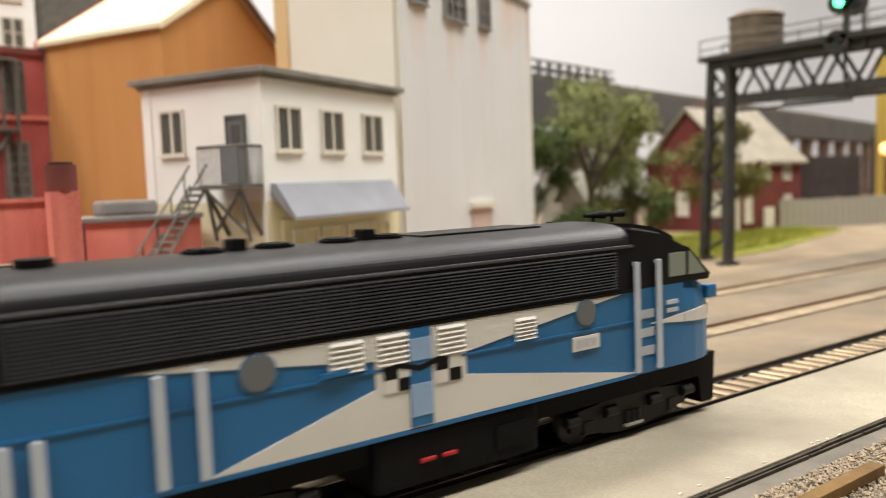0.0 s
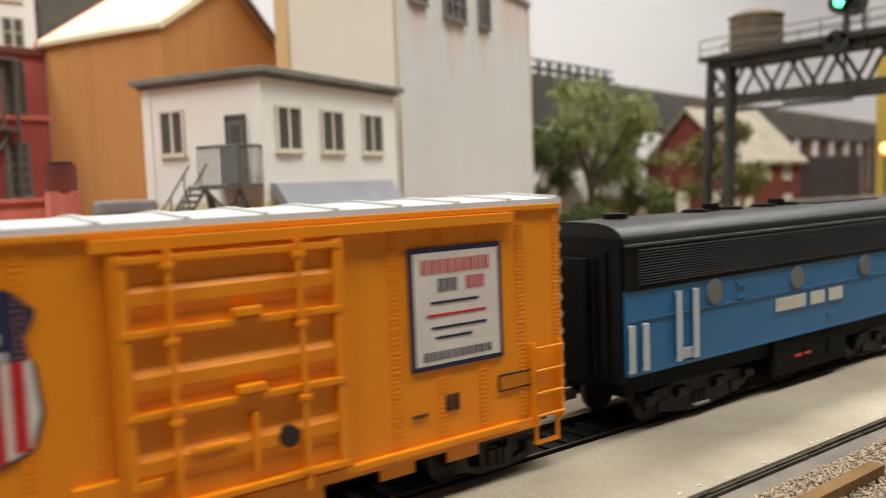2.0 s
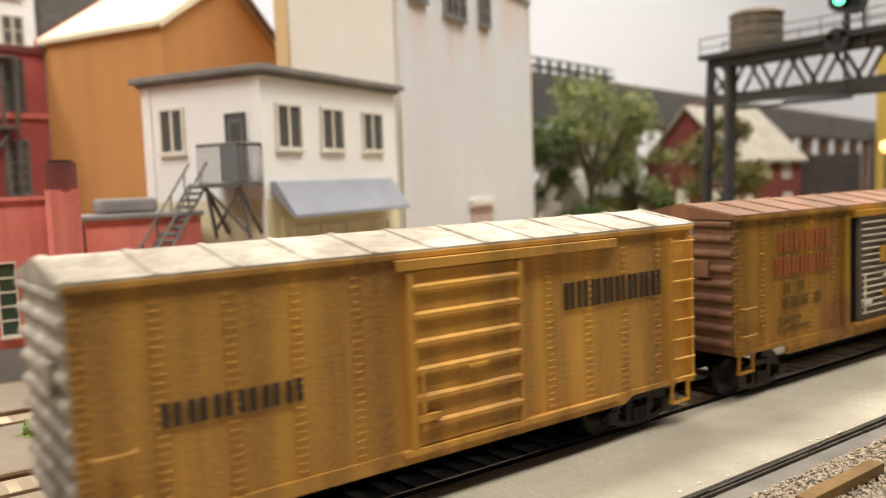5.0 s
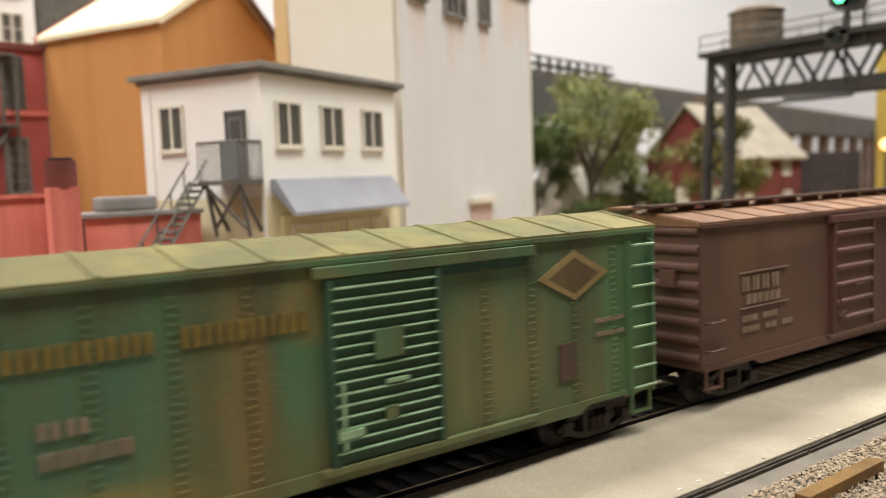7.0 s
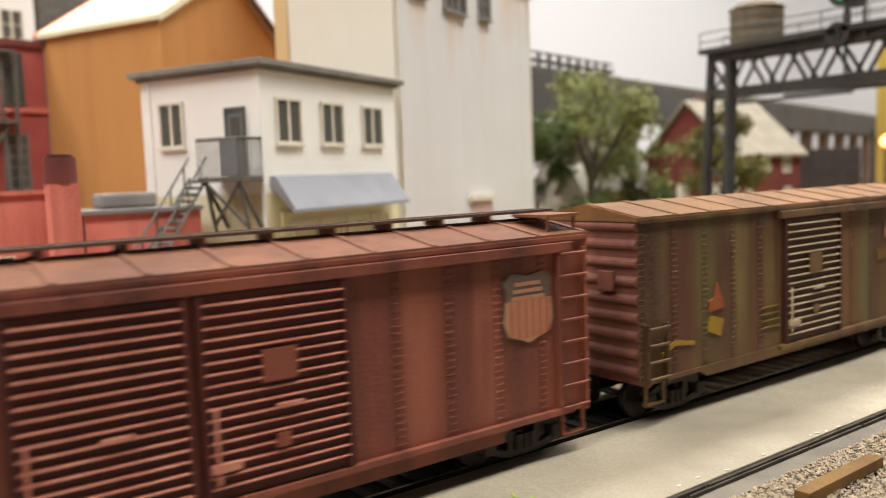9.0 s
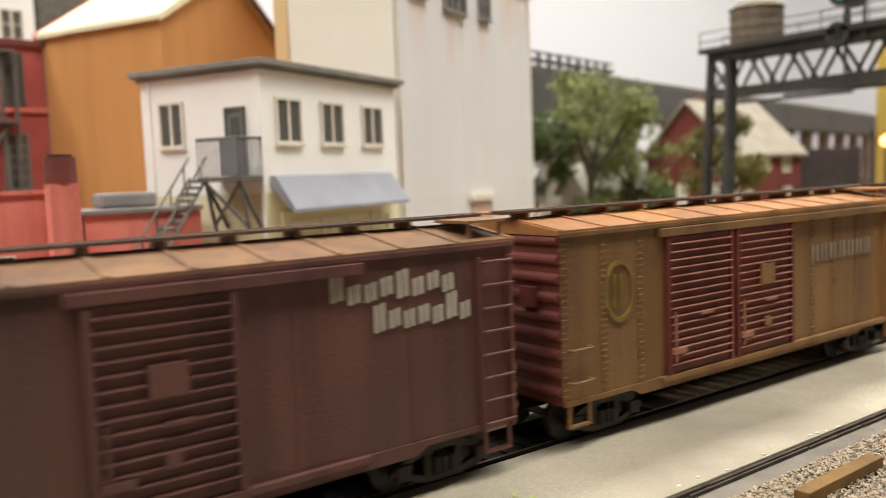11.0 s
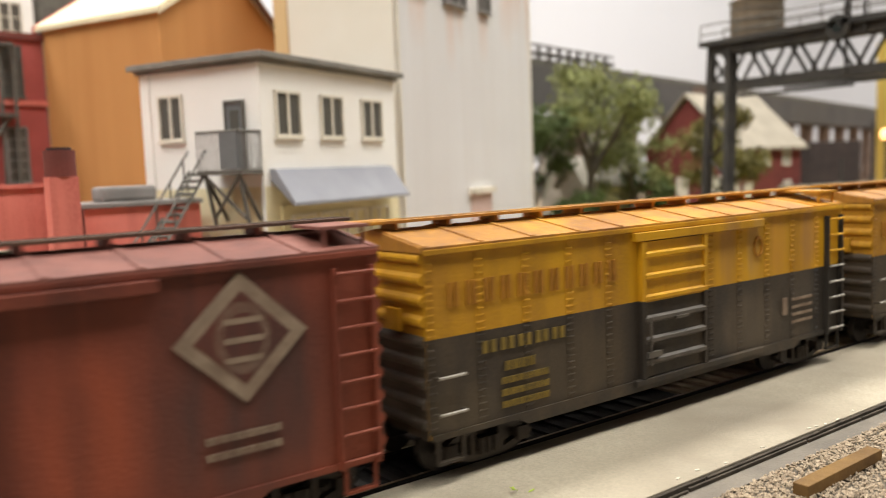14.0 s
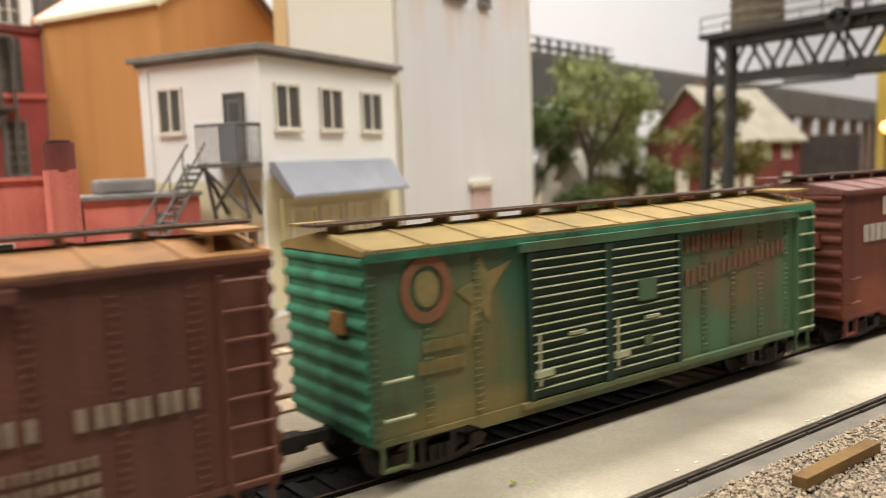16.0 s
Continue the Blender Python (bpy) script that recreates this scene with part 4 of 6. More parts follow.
def coupler(parent, x, s_):
    c = part("coupler", B(min(x, x + s_ * 6.5), max(x, x + s_ * 6.5), -1.1, 1.1, 8.0, 10.4, bevel=.2), M_truck, parent)
    part("knuckle", B(min(x + s_ * 6, x + s_ * 9.2), max(x + s_ * 6, x + s_ * 9.2), -2.2, 2.0, 7.4, 11, bevel=.6), M_truck, c)
    return c


def bars(name, parent, x0, x1, z0, z1, n, material, y=None, label="", gaps=(), lean=0.0, thin=0.72):
    """A word as plain letter-sized bars on the near side."""
    y = -W2 - 0.42 if y is None else y
    bm = bmesh.new()
    step = (x1 - x0) / n
    for i in range(n):
        if i in gaps:
            continue
        a = x0 + i * step
        z_ = lean * (i + 0.5) / n
        w_ = step * thin
        if n < 2 or z1 - z0 < 1.0:
            box(bm, a, a + w_, y, y + 0.3, z0 + z_, z1 + z_)
        else:                                # two strokes a letter
            box(bm, a, a + w_ * .36, y, y + 0.3, z0 + z_, z1 + z_)
            box(bm, a + w_ * .64, a + w_, y, y + 0.3, z0 + z_, z1 + z_)
    return part(name, bm, material, parent, label)


def shield(parent, x0, x1, z0, z1, faded=False):
    w, h = x1 - x0, z1 - z0
    blue, white, red = (FADE_B, FADE_W, FADE_R) if faded else (M_navy, M_decalwhite, M_decalred)
    zc = z0 + h * 0.60
    y = -W2 - 0.40
    pts_top = [(x0 + .04 * w, zc), (x1 - .04 * w, zc), (x1 - .06 * w, zc + .12 * h), (x1 + .02 * w, z1 - .13 * h), (x1 - .16 * w, z1), (x0 + w / 2, z1 - .05 * h), (x0 + .16 * w, z1), (x0 - .02 * w, z1 - .13 * h), (x0 + .06 * w, zc + .12 * h)]
    s_ = part("shield_emblem", P(pts_top, "y", y, y + .3), blue, parent, "shield-shaped emblem with a navy top and red and white stripes")
    pts = [(x0 + .04 * w, zc), (x1 - .04 * w, zc), (x1, z0 + .3 * h), (x1 - .08 * w, z0 + .1 * h), (x0 + .62 * w, z0 + .02 * h), (x0 + w / 2, z0 - .03 * h), (x0 + .38 * w, z0 + .02 * h), (x0 + .08 * w, z0 + .1 * h), (x0, z0 + .3 * h)]
    part("rim", P([((u - x0 - w / 2) * 1.06 + x0 + w / 2, (v - z0 - h / 2) * 1.04 + z0 + h / 2 - (.3 if v >= zc else 0)) for u, v in pts], "y", y + .1, y + .3), blue, s_)
    part("field", P(pts, "y", y - .06, y + .25), white, s_)
    for i in range(6):
        a = x0 + w * (.1 + i * .145)
        part("stripe", B(a, a + w * .092, y - .14, y + .1, z0 + h * (.10 if i in (0, 5) else .05), zc), red, s_)
    for k in range(3):
        bars("lettering", s_, x0 + w * (.24 - .04 * k), x1 - w * (.24 - .04 * k), z1 - h * (.14 + .10 * k) - h * .055, z1 - h * (.14 + .10 * k), 6 + k, white, y - .12)
    return s_


FADE_B = mat("faded_navy", srgb(96, 84, 84), srgb(120, 92, 70), scale=90, rough=0.8)
FADE_W = mat("faded_pink_white", srgb(190, 140, 108), srgb(170, 118, 86), scale=90, rough=0.8)
FADE_R = mat("faded_red", srgb(176, 104, 80), srgb(166, 110, 80), scale=90, rough=0.8)


def ribbed_door(parent, x0, x1, z0, z1, n, body, rib, placard=None, y=None, latch=True):
    y = -W2 if y is None else y
    # Where ribs are paler than the panel, caught light and shade are painted in.
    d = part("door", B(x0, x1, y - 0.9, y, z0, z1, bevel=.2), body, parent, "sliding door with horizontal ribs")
    step = (z1 - z0 - 2) / n
    r0 = None
    for i in range(n):
        z = z0 + 1.2 + (i + .5) * step
        h = step * (.125 if n > 9 else .19)
        m_ = P([(y - .9, z - h), (y - 1.75, z - h * .3), (y - 1.75, z + h * .5), (y - .9, z + h)], "x", x0 + .3, x1 - .3)
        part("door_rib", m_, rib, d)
    for xx in (x0, x1):
        part("door_edge", B(xx - .7, xx + .7, y - 1.5, y - .1, z0, z1), body, d)
    if placard:
        c = (x0 + x1) / 2
        part("placard", B(c - 3.2, c + 3.2, y - 2.0, y - 1.2, z0 + (z1 - z0) * .54, z0 + (z1 - z0) * .70), placard, d, "blank placard board")
        part("placard", B(c - 1.3, c + 1.3, y - 2.0, y - 1.2, z0 + (z1 - z0) * .20, z0 + (z1 - z0) * .27), placard, d)
    if latch:
        part("latch", C((x0 + 1.6, y - 2.0, z0 + 3), (x0 + 1.6, y - 2.0, z0 + (z1 - z0) * .45), .35, seg=6), rib, d)
        part("latch", B(x0 + .4, x0 + 5.5, y - 2.3, y - 1.4, z0 + 5, z0 + 6.4), rib, d)
        part("latch", B((x0 + x1) / 2 - 1, (x0 + x1) / 2 + 4, y - 2.2, y - 1.4, z0 + (z1 - z0) * .4, z0 + (z1 - z0) * .4 + .7), rib, d)
    return d


def boxcar(label, L, top, bot, body, roofm, endm, door, rib, ridge=None, board=True, doors=((65, 89),), door_ribs=14, seams=6, sill=None,
           ends=9, lower=None, split=None, flat=False, grabs=True, ladder_full=True, pitch=1.45, belly=False):
    car = tagged(empty("boxcar"), label, "boxcar", "freight cars of the train")
    sill = sill or lower or body
    ridge = ridge or top + 5.0
    if split:
        part("body", B(1.2, L - 1.2, -W2, W2, split, top - .3), body, car)
        part("lower_body", B(1.2, L - 1.2, -W2 - .02, W2, bot, split), lower, car, "dark grey lower half of the side")
    else:
        part("body", B(1.2, L - 1.2, -W2, W2, bot, top - .3, bevel=.25), body, car)
    low = lower or body
    # roof
    if flat:
        part("roof", P([(-W2 - .5, top - .3), (W2 + .5, top - .3), (W2 + .3, top + .9), (0, top + 1.8), (-W2 - .3, top + .9)], "x", 0, L), roofm, car, "pale flat metal roof")
    else:
        part("roof", P([(-W2 - .5, top - .8), (W2 + .5, top - .8), (W2 + .5, top + .3), (0, ridge - 1.6), (-W2 - .5, top + .3)], "x", 0, L), roofm, car, "dusty panelled metal roof")
    n = 11
    for i in range(n + 1):
        x = 1.2 + (L - 2.4) * i / n
        if flat:
            part("roof_rib", P([(-W2 - .35, top + .9), (0, top + 1.8), (W2 + .35, top + .9), (W2 + .35, top + 1.4), (0, top + 2.3), (-W2 - .35, top + 1.4)], "x", x - .5, x + .5), roofm, car)
        else:
            part("roof_rib", P([(-W2 - .4, top + .3), (0, ridge - 1.7), (W2 + .4, top + .3), (W2 + .3, top + .62), (0, ridge - 1.3), (-W2 - .3, top + .62)], "x", x - .6, x + .6), roofm, car)
    part("eave", B(.4, L - .4, -W2 - .75, -W2 + .1, top - 1.4, top - .2, bevel=.2), body if not flat else body, car)
    part("eave", B(.4, L - .4, W2 - .1, W2 + .75, top - 1.4, top - .2), body, car)
    if board:
        rb_ = part("running_board", B(-2.2, L + 2.2, -3.4, 3.4, ridge - .3, ridge + .3), M_board if board is True else roofm, car, "raised wooden running board")
        for yy in (-1.2, 1.2):
            part("plank_gap", B(-2.1, L + 2.1, yy - .12, yy + .12, ridge + .25, ridge + .36), M_under, rb_)
        for i in range(12):
            x = 4 + (L - 8) * i / 11
            part("saddle", B(x - .5, x + .5, -3, 3, ridge - 1.7, ridge - .3), roofm, rb_)
        part("lateral_board", B(L - 11, L - 1.0, -W2 + 1, -3.6, ridge - .9, ridge - .3), roofm, rb_)
        part("lateral_board", B(1, 11, 3.6, W2 - 1, ridge - .9, ridge - .3), roofm, rb_)
        for x in (L - 10, L - 2):
            part("saddle", C((x, -W2 + 2, top + .3), (x, -W2 + 2, ridge - .6), .4, seg=6), roofm, rb_)
    # ends with pressed ribs
    for s_, xe in ((-1, 1.2), (1, L - 1.2)):
        en = part("end_panel", P([(-W2, bot), (W2, bot), (W2, top - .3), (0, (ridge - 2.4) if not flat else top + .6), (-W2, top - .3)], "x", min(xe, xe + s_ * .5), max(xe, xe + s_ * .5)), endm, car, "pressed steel end with horizontal ribs")
        if split:
            part("end_lower", B(min(xe, xe + s_ * .6), max(xe, xe + s_ * .6), -W2, W2, bot, split), lower, en)
        for k in range(ends):
            z = bot + 3.0 + (top - bot - 5) * k / (ends - 1)
            h = (top - bot) / ends * .30
            pts = [(xe + s_ * .5, z - h), (xe + s_ * 1.35, z - h * .45), (xe + s_ * 1.5, z), (xe + s_ * 1.35, z + h * .45), (xe + s_ * .5, z + h)]
            part("end_rib", P(pts, "y", -W2 + .2, W2 - .2), lower if split and z < split else endm, en)
        if s_ < 0 and not flat:
            part("end_placard", B(xe - 2.1, xe - 1.0, -9.5, -4.5, bot + (top - bot) * .56, bot + (top - bot) * .68, bevel=.2), M_placard if "green" in endm.name else endm, en, "small placard board")
    # side posts with rivets
    xs = [1.8 + (L - 3.6) * i / (seams * 2) for i in range(seams * 2 + 1)]
    dz = [q for d_ in doors for q in d_]
    for x in xs:
        if min(dz) - 2 < x < max(dz) + 2:
            continue
        part("side_seam", B(x - 1.0, x + 1.0, -W2 - .14, -W2 + .05, bot + 1, (split - .05) if split else top - 1.5), low, car)
        if split:
            part("side_seam", B(x - 1.0, x + 1.0, -W2 - .14, -W2 + .05, split + .05, top - 1.5), body, car)
        if pitch:
            for lo_, hi_, mm_ in (((bot + 2, split - .5, low), (split + .5, top - 2, body)) if split else ((bot + 2, top - 2, body),)):
                vs_, fs_ = [], []
                z = lo_
                while z < hi_:
                    for xx in (x - .55, x + .55):
                        o = len(vs_)
                        y_ = -W2 - .14
                        for rr_, dy_ in ((.36, 0), (.24, .26)):
                            vs_ += [(xx + rr_ * math.cos(k * math.pi / 3), y_ - dy_, z + rr_ * math.sin(k * math.pi / 3)) for k in range(6)]
                        fs_ += [(o + k, o + (k + 1) % 6, o + 6 + (k + 1) % 6, o + 6 + k) for k in range(6)] + [tuple(o + 6 + k for k in range(6))]
                    z += pitch
                me_ = bpy.data.meshes.new("rivets")
                me_.from_pydata([Vector(v) * MM for v in vs_], [], fs_)
                me_.materials.append(mm_)
                o_ = new("rivets", me_)
                o_.parent = car
    # sill, tabs and door tracks
    if flat:
        part("side_sill", B(8, L - 8, -W2 - .5, -W2 + .3, bot - 1.6, bot + .8, bevel=.2), sill, car)
    else:
        part("side_sill", P([(1.4, bot + .8), (1.4, bot - .4), (24, bot - .4), (27, bot - 2.0), (L - 27, bot - 2.0), (L - 24, bot - .4), (L - 1.4, bot - .4), (L - 1.4, bot + .8)],
                            "y", -W2 - .45, -W2 + .3), sill, car, "tapered side sill")
    if belly:
        part("side_sill", B(26, L - 26, -W2 - .3, -W2 + .5, bot - 3.4, bot - 1.65, bevel=.2), sill, car)
    d0, d1 = min(dz), max(dz)
    part("door_track", B(d0 - 3, min(L - 6, d1 + (d1 - d0) + 2), -W2 - 1.5, -W2, bot - .4, bot + 1.0, bevel=.15), sill, car, "lower door track")
    part("door_track", B(d0 - 3, min(L - 6, d1 + (d1 - d0) + 2), -W2 - 1.7, -W2, top - 3.6, top - 1.5, bevel=.15), body, car, "upper door hood")
    for k, (a, b) in enumerate(doors):
        ribbed_door(car, a, b, bot + 1.2, top - 3.8, door_ribs, door, rib, placard=body if k == len(doors) - 1 and door_ribs > 8 else None)
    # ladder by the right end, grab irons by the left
    # Green cars' rungs and grab irons take the pale rib colour as painted highlights.
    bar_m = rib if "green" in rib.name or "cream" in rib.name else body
    zt = top - 3 if ladder_full else bot + (top - bot) * .36
    ld = part("ladder", B(L - 10.4, L - 9.6, -W2 - 1.5, -W2, bot - .5, zt), low, car, "side ladder")
    part("stile", B(L - 2.6, L - 1.8, -W2 - 1.5, -W2, bot - .5, zt), low, ld)
    nr = 8 if ladder_full else 4
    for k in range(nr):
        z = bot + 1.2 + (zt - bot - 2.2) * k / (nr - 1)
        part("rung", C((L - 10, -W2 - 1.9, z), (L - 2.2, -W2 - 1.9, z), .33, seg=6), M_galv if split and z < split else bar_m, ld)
    if not ladder_full:
        l2 = part("ladder", B(2.4, 3.2, -W2 - 1.5, -W2, bot - .5, zt), low, car, "short side ladder")
        part("stile", B(9.6, 10.4, -W2 - 1.5, -W2, bot - .5, zt), low, l2)
        for k in range(4):
            z = bot + 1.2 + (zt - bot - 2.2) * k / 3
            part("rung", C((2.6, -W2 - 1.7, z), (10.2, -W2 - 1.7, z), .42, seg=6), low, l2)
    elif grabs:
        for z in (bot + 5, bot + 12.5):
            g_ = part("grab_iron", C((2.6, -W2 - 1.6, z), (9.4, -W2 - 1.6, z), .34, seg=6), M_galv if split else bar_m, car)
            for x in (2.6, 9.4):
                part("standoff", C((x, -W2 - 1.6, z), (x, -W2, z), .36, seg=6), low, g_)
    sm_ = low
    for x in (2.4, L - 9.4):
        st_ = part("step", B(x, x + 7, -W2 - .6, -W2 + .6, bot - 5.6, bot - 5.0), sm_, car)
        for xx in (x, x + 6.4):
            part("step_side", B(xx, xx + .6, -W2 - .5, -W2 + .3, bot - 5.1, bot + .2), sm_, st_)
    # underframe
    part("centre_sill", B(0, L, -2.6, 2.6, 7.4, bot + .3), M_under, car)
    part("floor_frame", B(4, L - 4, -W2 + 2, W2 - 2, bot - 1.2, bot + .2), M_under, car)
    part("air_tank", C((L * .45, -7, 7.6), (L * .45 + 14, -7, 7.6), 2.4, seg=12), M_under, car)
    part("brake_cylinder", C((L * .56, -5, 7.4), (L * .56 + 8, -5, 7.4), 2.0, seg=12), M_under, car)
    part("brake_rod", C((28, -8, 6.4), (L - 28, -8, 6.4), .5, seg=6), M_under, car)
    truck(car, 18)
    truck(car, L - 18)
    coupler(car, 0, -1)
    coupler(car, L, 1)
    return car


def dirty(name, c, c2, st, amount=0.55, scale=34, dust=None, da=0.45, rough=0.56):
    st, amount = tuple(v * 0.74 for v in st), min(0.92, amount * 1.35)
    return mat(name, srgb(*c), srgb(*c2), scale=scale, rough=rough, streak=srgb(*st), amount=amount, grain=0.18, fine=1300, bump=0.35, dust=srgb(*dust) if dust else None, dust_amount=da)


M_placard = mat("placard_rust", srgb(150, 106, 54), srgb(118, 82, 48), scale=200, rough=0.8)
M_board = mat("running_board_wood", srgb(84, 62, 50), srgb(64, 48, 40), scale=120, rough=0.85, streak=srgb(110, 84, 62), amount=0.3)


def diamond(car, cx, cz, w, h, m1, m2):
    y = -W2 - .40
    e_ = part("diamond_emblem", P([(cx - w, cz), (cx, cz - h), (cx + w, cz), (cx, cz + h)], "y", y, y + .3), m1, car, "pale diamond emblem")
    part("inner_diamond", P([(cx - w * .72, cz), (cx, cz - h * .72), (cx + w * .72, cz), (cx, cz + h * .72)], "y", y - .06, y + .2), m2, e_)
    return e_


def ring(name, car, cx, cz, r, r2, m_, k=28, label="", sx=1.0):
    """A flat painted ring on the near side, one welded mesh."""
    bm = bmesh.new()
    loops = []
    for rad, y in ((r, -W2 - .46), (r2, -W2 - .46), (r2, -W2 - .1), (r, -W2 - .1)):
        loops.append([bm.verts.new(Vector((cx + sx * rad * math.cos(2 * math.pi * i / k), y, cz + rad * math.sin(2 * math.pi * i / k))) * MM) for i in range(k)])
    for a, b in zip(loops, loops[1:] + loops[:1]):
        for i in range(k):
            j = (i + 1) % k
            bm.faces.new((a[i], a[j], b[j], b[i]))
    bmesh.ops.recalc_face_normals(bm, faces=bm.faces[:])
    return part(name, bm, m_, car, label)


TRAIN = []          # thing, offset of its left end along the train, length


def car_orange():
    o = mat("fresh_orange", srgb(236, 144, 8), srgb(230, 137, 6), scale=25, rough=0.42, grain=0.05, bump=0.12, spec=0.45)
    sv = mat("fresh_silver", srgb(206, 206, 204), srgb(190, 190, 190), scale=40, rough=0.45, grain=0.08, metal=0.1)
    se = mat("bare_silver_end", srgb(168, 168, 166), srgb(146, 146, 146), scale=60, rough=0.4, grain=0.12, metal=0.35)
    L, top, bot = 153.5, 58.6, 11.5
    c = boxcar("bright orange modern boxcar with a shield emblem and silver ribbed ends", L, top, bot, o, sv, se, o, o, board=False, doors=((57.5, 97),),
               door_ribs=3, seams=7, ends=12, flat=True, ladder_full=False, pitch=.95)
    d = [k for k in c.children if k.name.startswith("door") and "track" not in k.name][0]
    for x in (58.6, 95.8):
        part("door_post", B(x - .8, x + .8, -W2 - 2.2, -W2 - .8, bot + 1.4, top - 4), o, d)
    for z in (bot + 2.2, bot + 17.6, bot + 30.6, top - 5):
        part("door_bar", B(58, 96.5, -W2 - 2.4, -W2 - .8, z - .6, z + .6, bevel=.15), o, d)
    for x in (65.5, 88):
        rod = part("lock_rod", C((x, -W2 - 2.9, bot - .5), (x, -W2 - 2.9, top - 3.5), .55, seg=8), o, d, "vertical locking rod")
        for z in (bot + 3, bot + 16, bot + 29, bot + 41):
            part("rod_guide", B(x - 1.1, x + 1.1, -W2 - 3.5, -W2 - 2.2, z - .5, z + .5, bevel=.15), o, rod)
    for z in (bot + 18.4, bot + 31.4):
        part("door_catch", B(76, 81, -W2 - 3.0, -W2 - .9, z, z + 1.6, bevel=.3), o, d)
    part("lock_lever", B(78.5, 79.5, -W2 - 2.4, -W2 - .8, bot + 5, bot + 15, bevel=.2), o, d)
    part("lock_lever", B(68, 75.5, -W2 - 2.2, -W2 - .8, bot + 10, bot + 11, bevel=.2), o, d)
    part("lock_wheel", C((85, -W2 - 2.6, bot + 9.6), (85, -W2 - 1, bot + 9.6), 1.9, seg=14), M_letter_k, d, "black lock wheel")
    part("sill_plate", B(50, 57, -W2 - 1.2, -W2 + .1, bot + 3.5, bot + 8.5, bevel=.25), o, c)
    part("sill_plate", B(54, 61, -W2 - 1.4, -W2 + .1, bot - 3.5, bot + 1.0, bevel=.25), o, c)
    part("end_cap", B(.0, 1.1, -W2 + .1, W2 - .1, top - 4.6, top - .4, bevel=.2), sv, c, "white painted top of the end")
    shield(c, 25.5, 46.5, 24.5, 51.0)
    bars("lettering", c, 11, 17, 25.0, 27.3, 2, M_letter_k)
    bars("lettering", c, 10, 23, 20.5, 23.4, 6, M_letter_k, label="black car number as plain bars")
    bars("lettering", c, 10.5, 16, 16.4, 18, 5, M_letter_k)
    bars("lettering", c, 19, 26, 17.2, 18.0, 8, M_letter_k)
    part("red_panel", B(34, 48, -W2 - .5, -W2 - .1, 13.4, 18.4), M_decalred, c, "solid red warning panel")
    sg = part("sign_panel", B(112.2, 135.4, -W2 - .5, -W2 - .1, 27.0, 51.2), M_navy, c, "white slogan panel with a navy border")
    part("sign_face", B(113.2, 134.4, -W2 - .6, -W2 - .3, 28.0, 50.2), M_decalwhite, sg)
    bars("lettering", sg, 115, 132.5, 46, 48.8, 9, M_decalred, -W2 - .7)
    bars("lettering", sg, 119, 124, 42.4, 45, 3, M_navy, -W2 - .7)
    bars("lettering", sg, 126, 131, 42.4, 45, 3, M_decalred, -W2 - .7)
    for x0, x1, z in ((117, 129, 40), (116, 131, 37.5), (117, 131, 35), (118, 127, 33)):
        bars("lettering", sg, x0, x1, z, z + .5, 1, M_navy if z != 37.5 else M_decalred, -W2 - .7, thin=1)
    bars("lettering", sg, 115, 132.5, 28.8, 30.6, 10, M_navy, -W2 - .7)
    bars("lettering", c, 134, 145, 19.4, 23, 1, M_letter_k, thin=1)
    bars("lettering", c, 134.4, 144.6, 19.8, 22.6, 9, o, y=-W2 - .5)
    bars("lettering", c, 120, 124, 18, 21.4, 2, M_letter_k)
    bars("lettering", c, 112, 116, 18.0, 18.6, 3, M_letter_k)
    for x in (30, 44, 66, 84, 104, 120):
        part("sill_tab", B(x, x + 8, -W2 - .3, -W2 + .4, bot - 4.0, bot - 1.4, bevel=.2), o, c)
    TRAIN.append((c, -335.2))


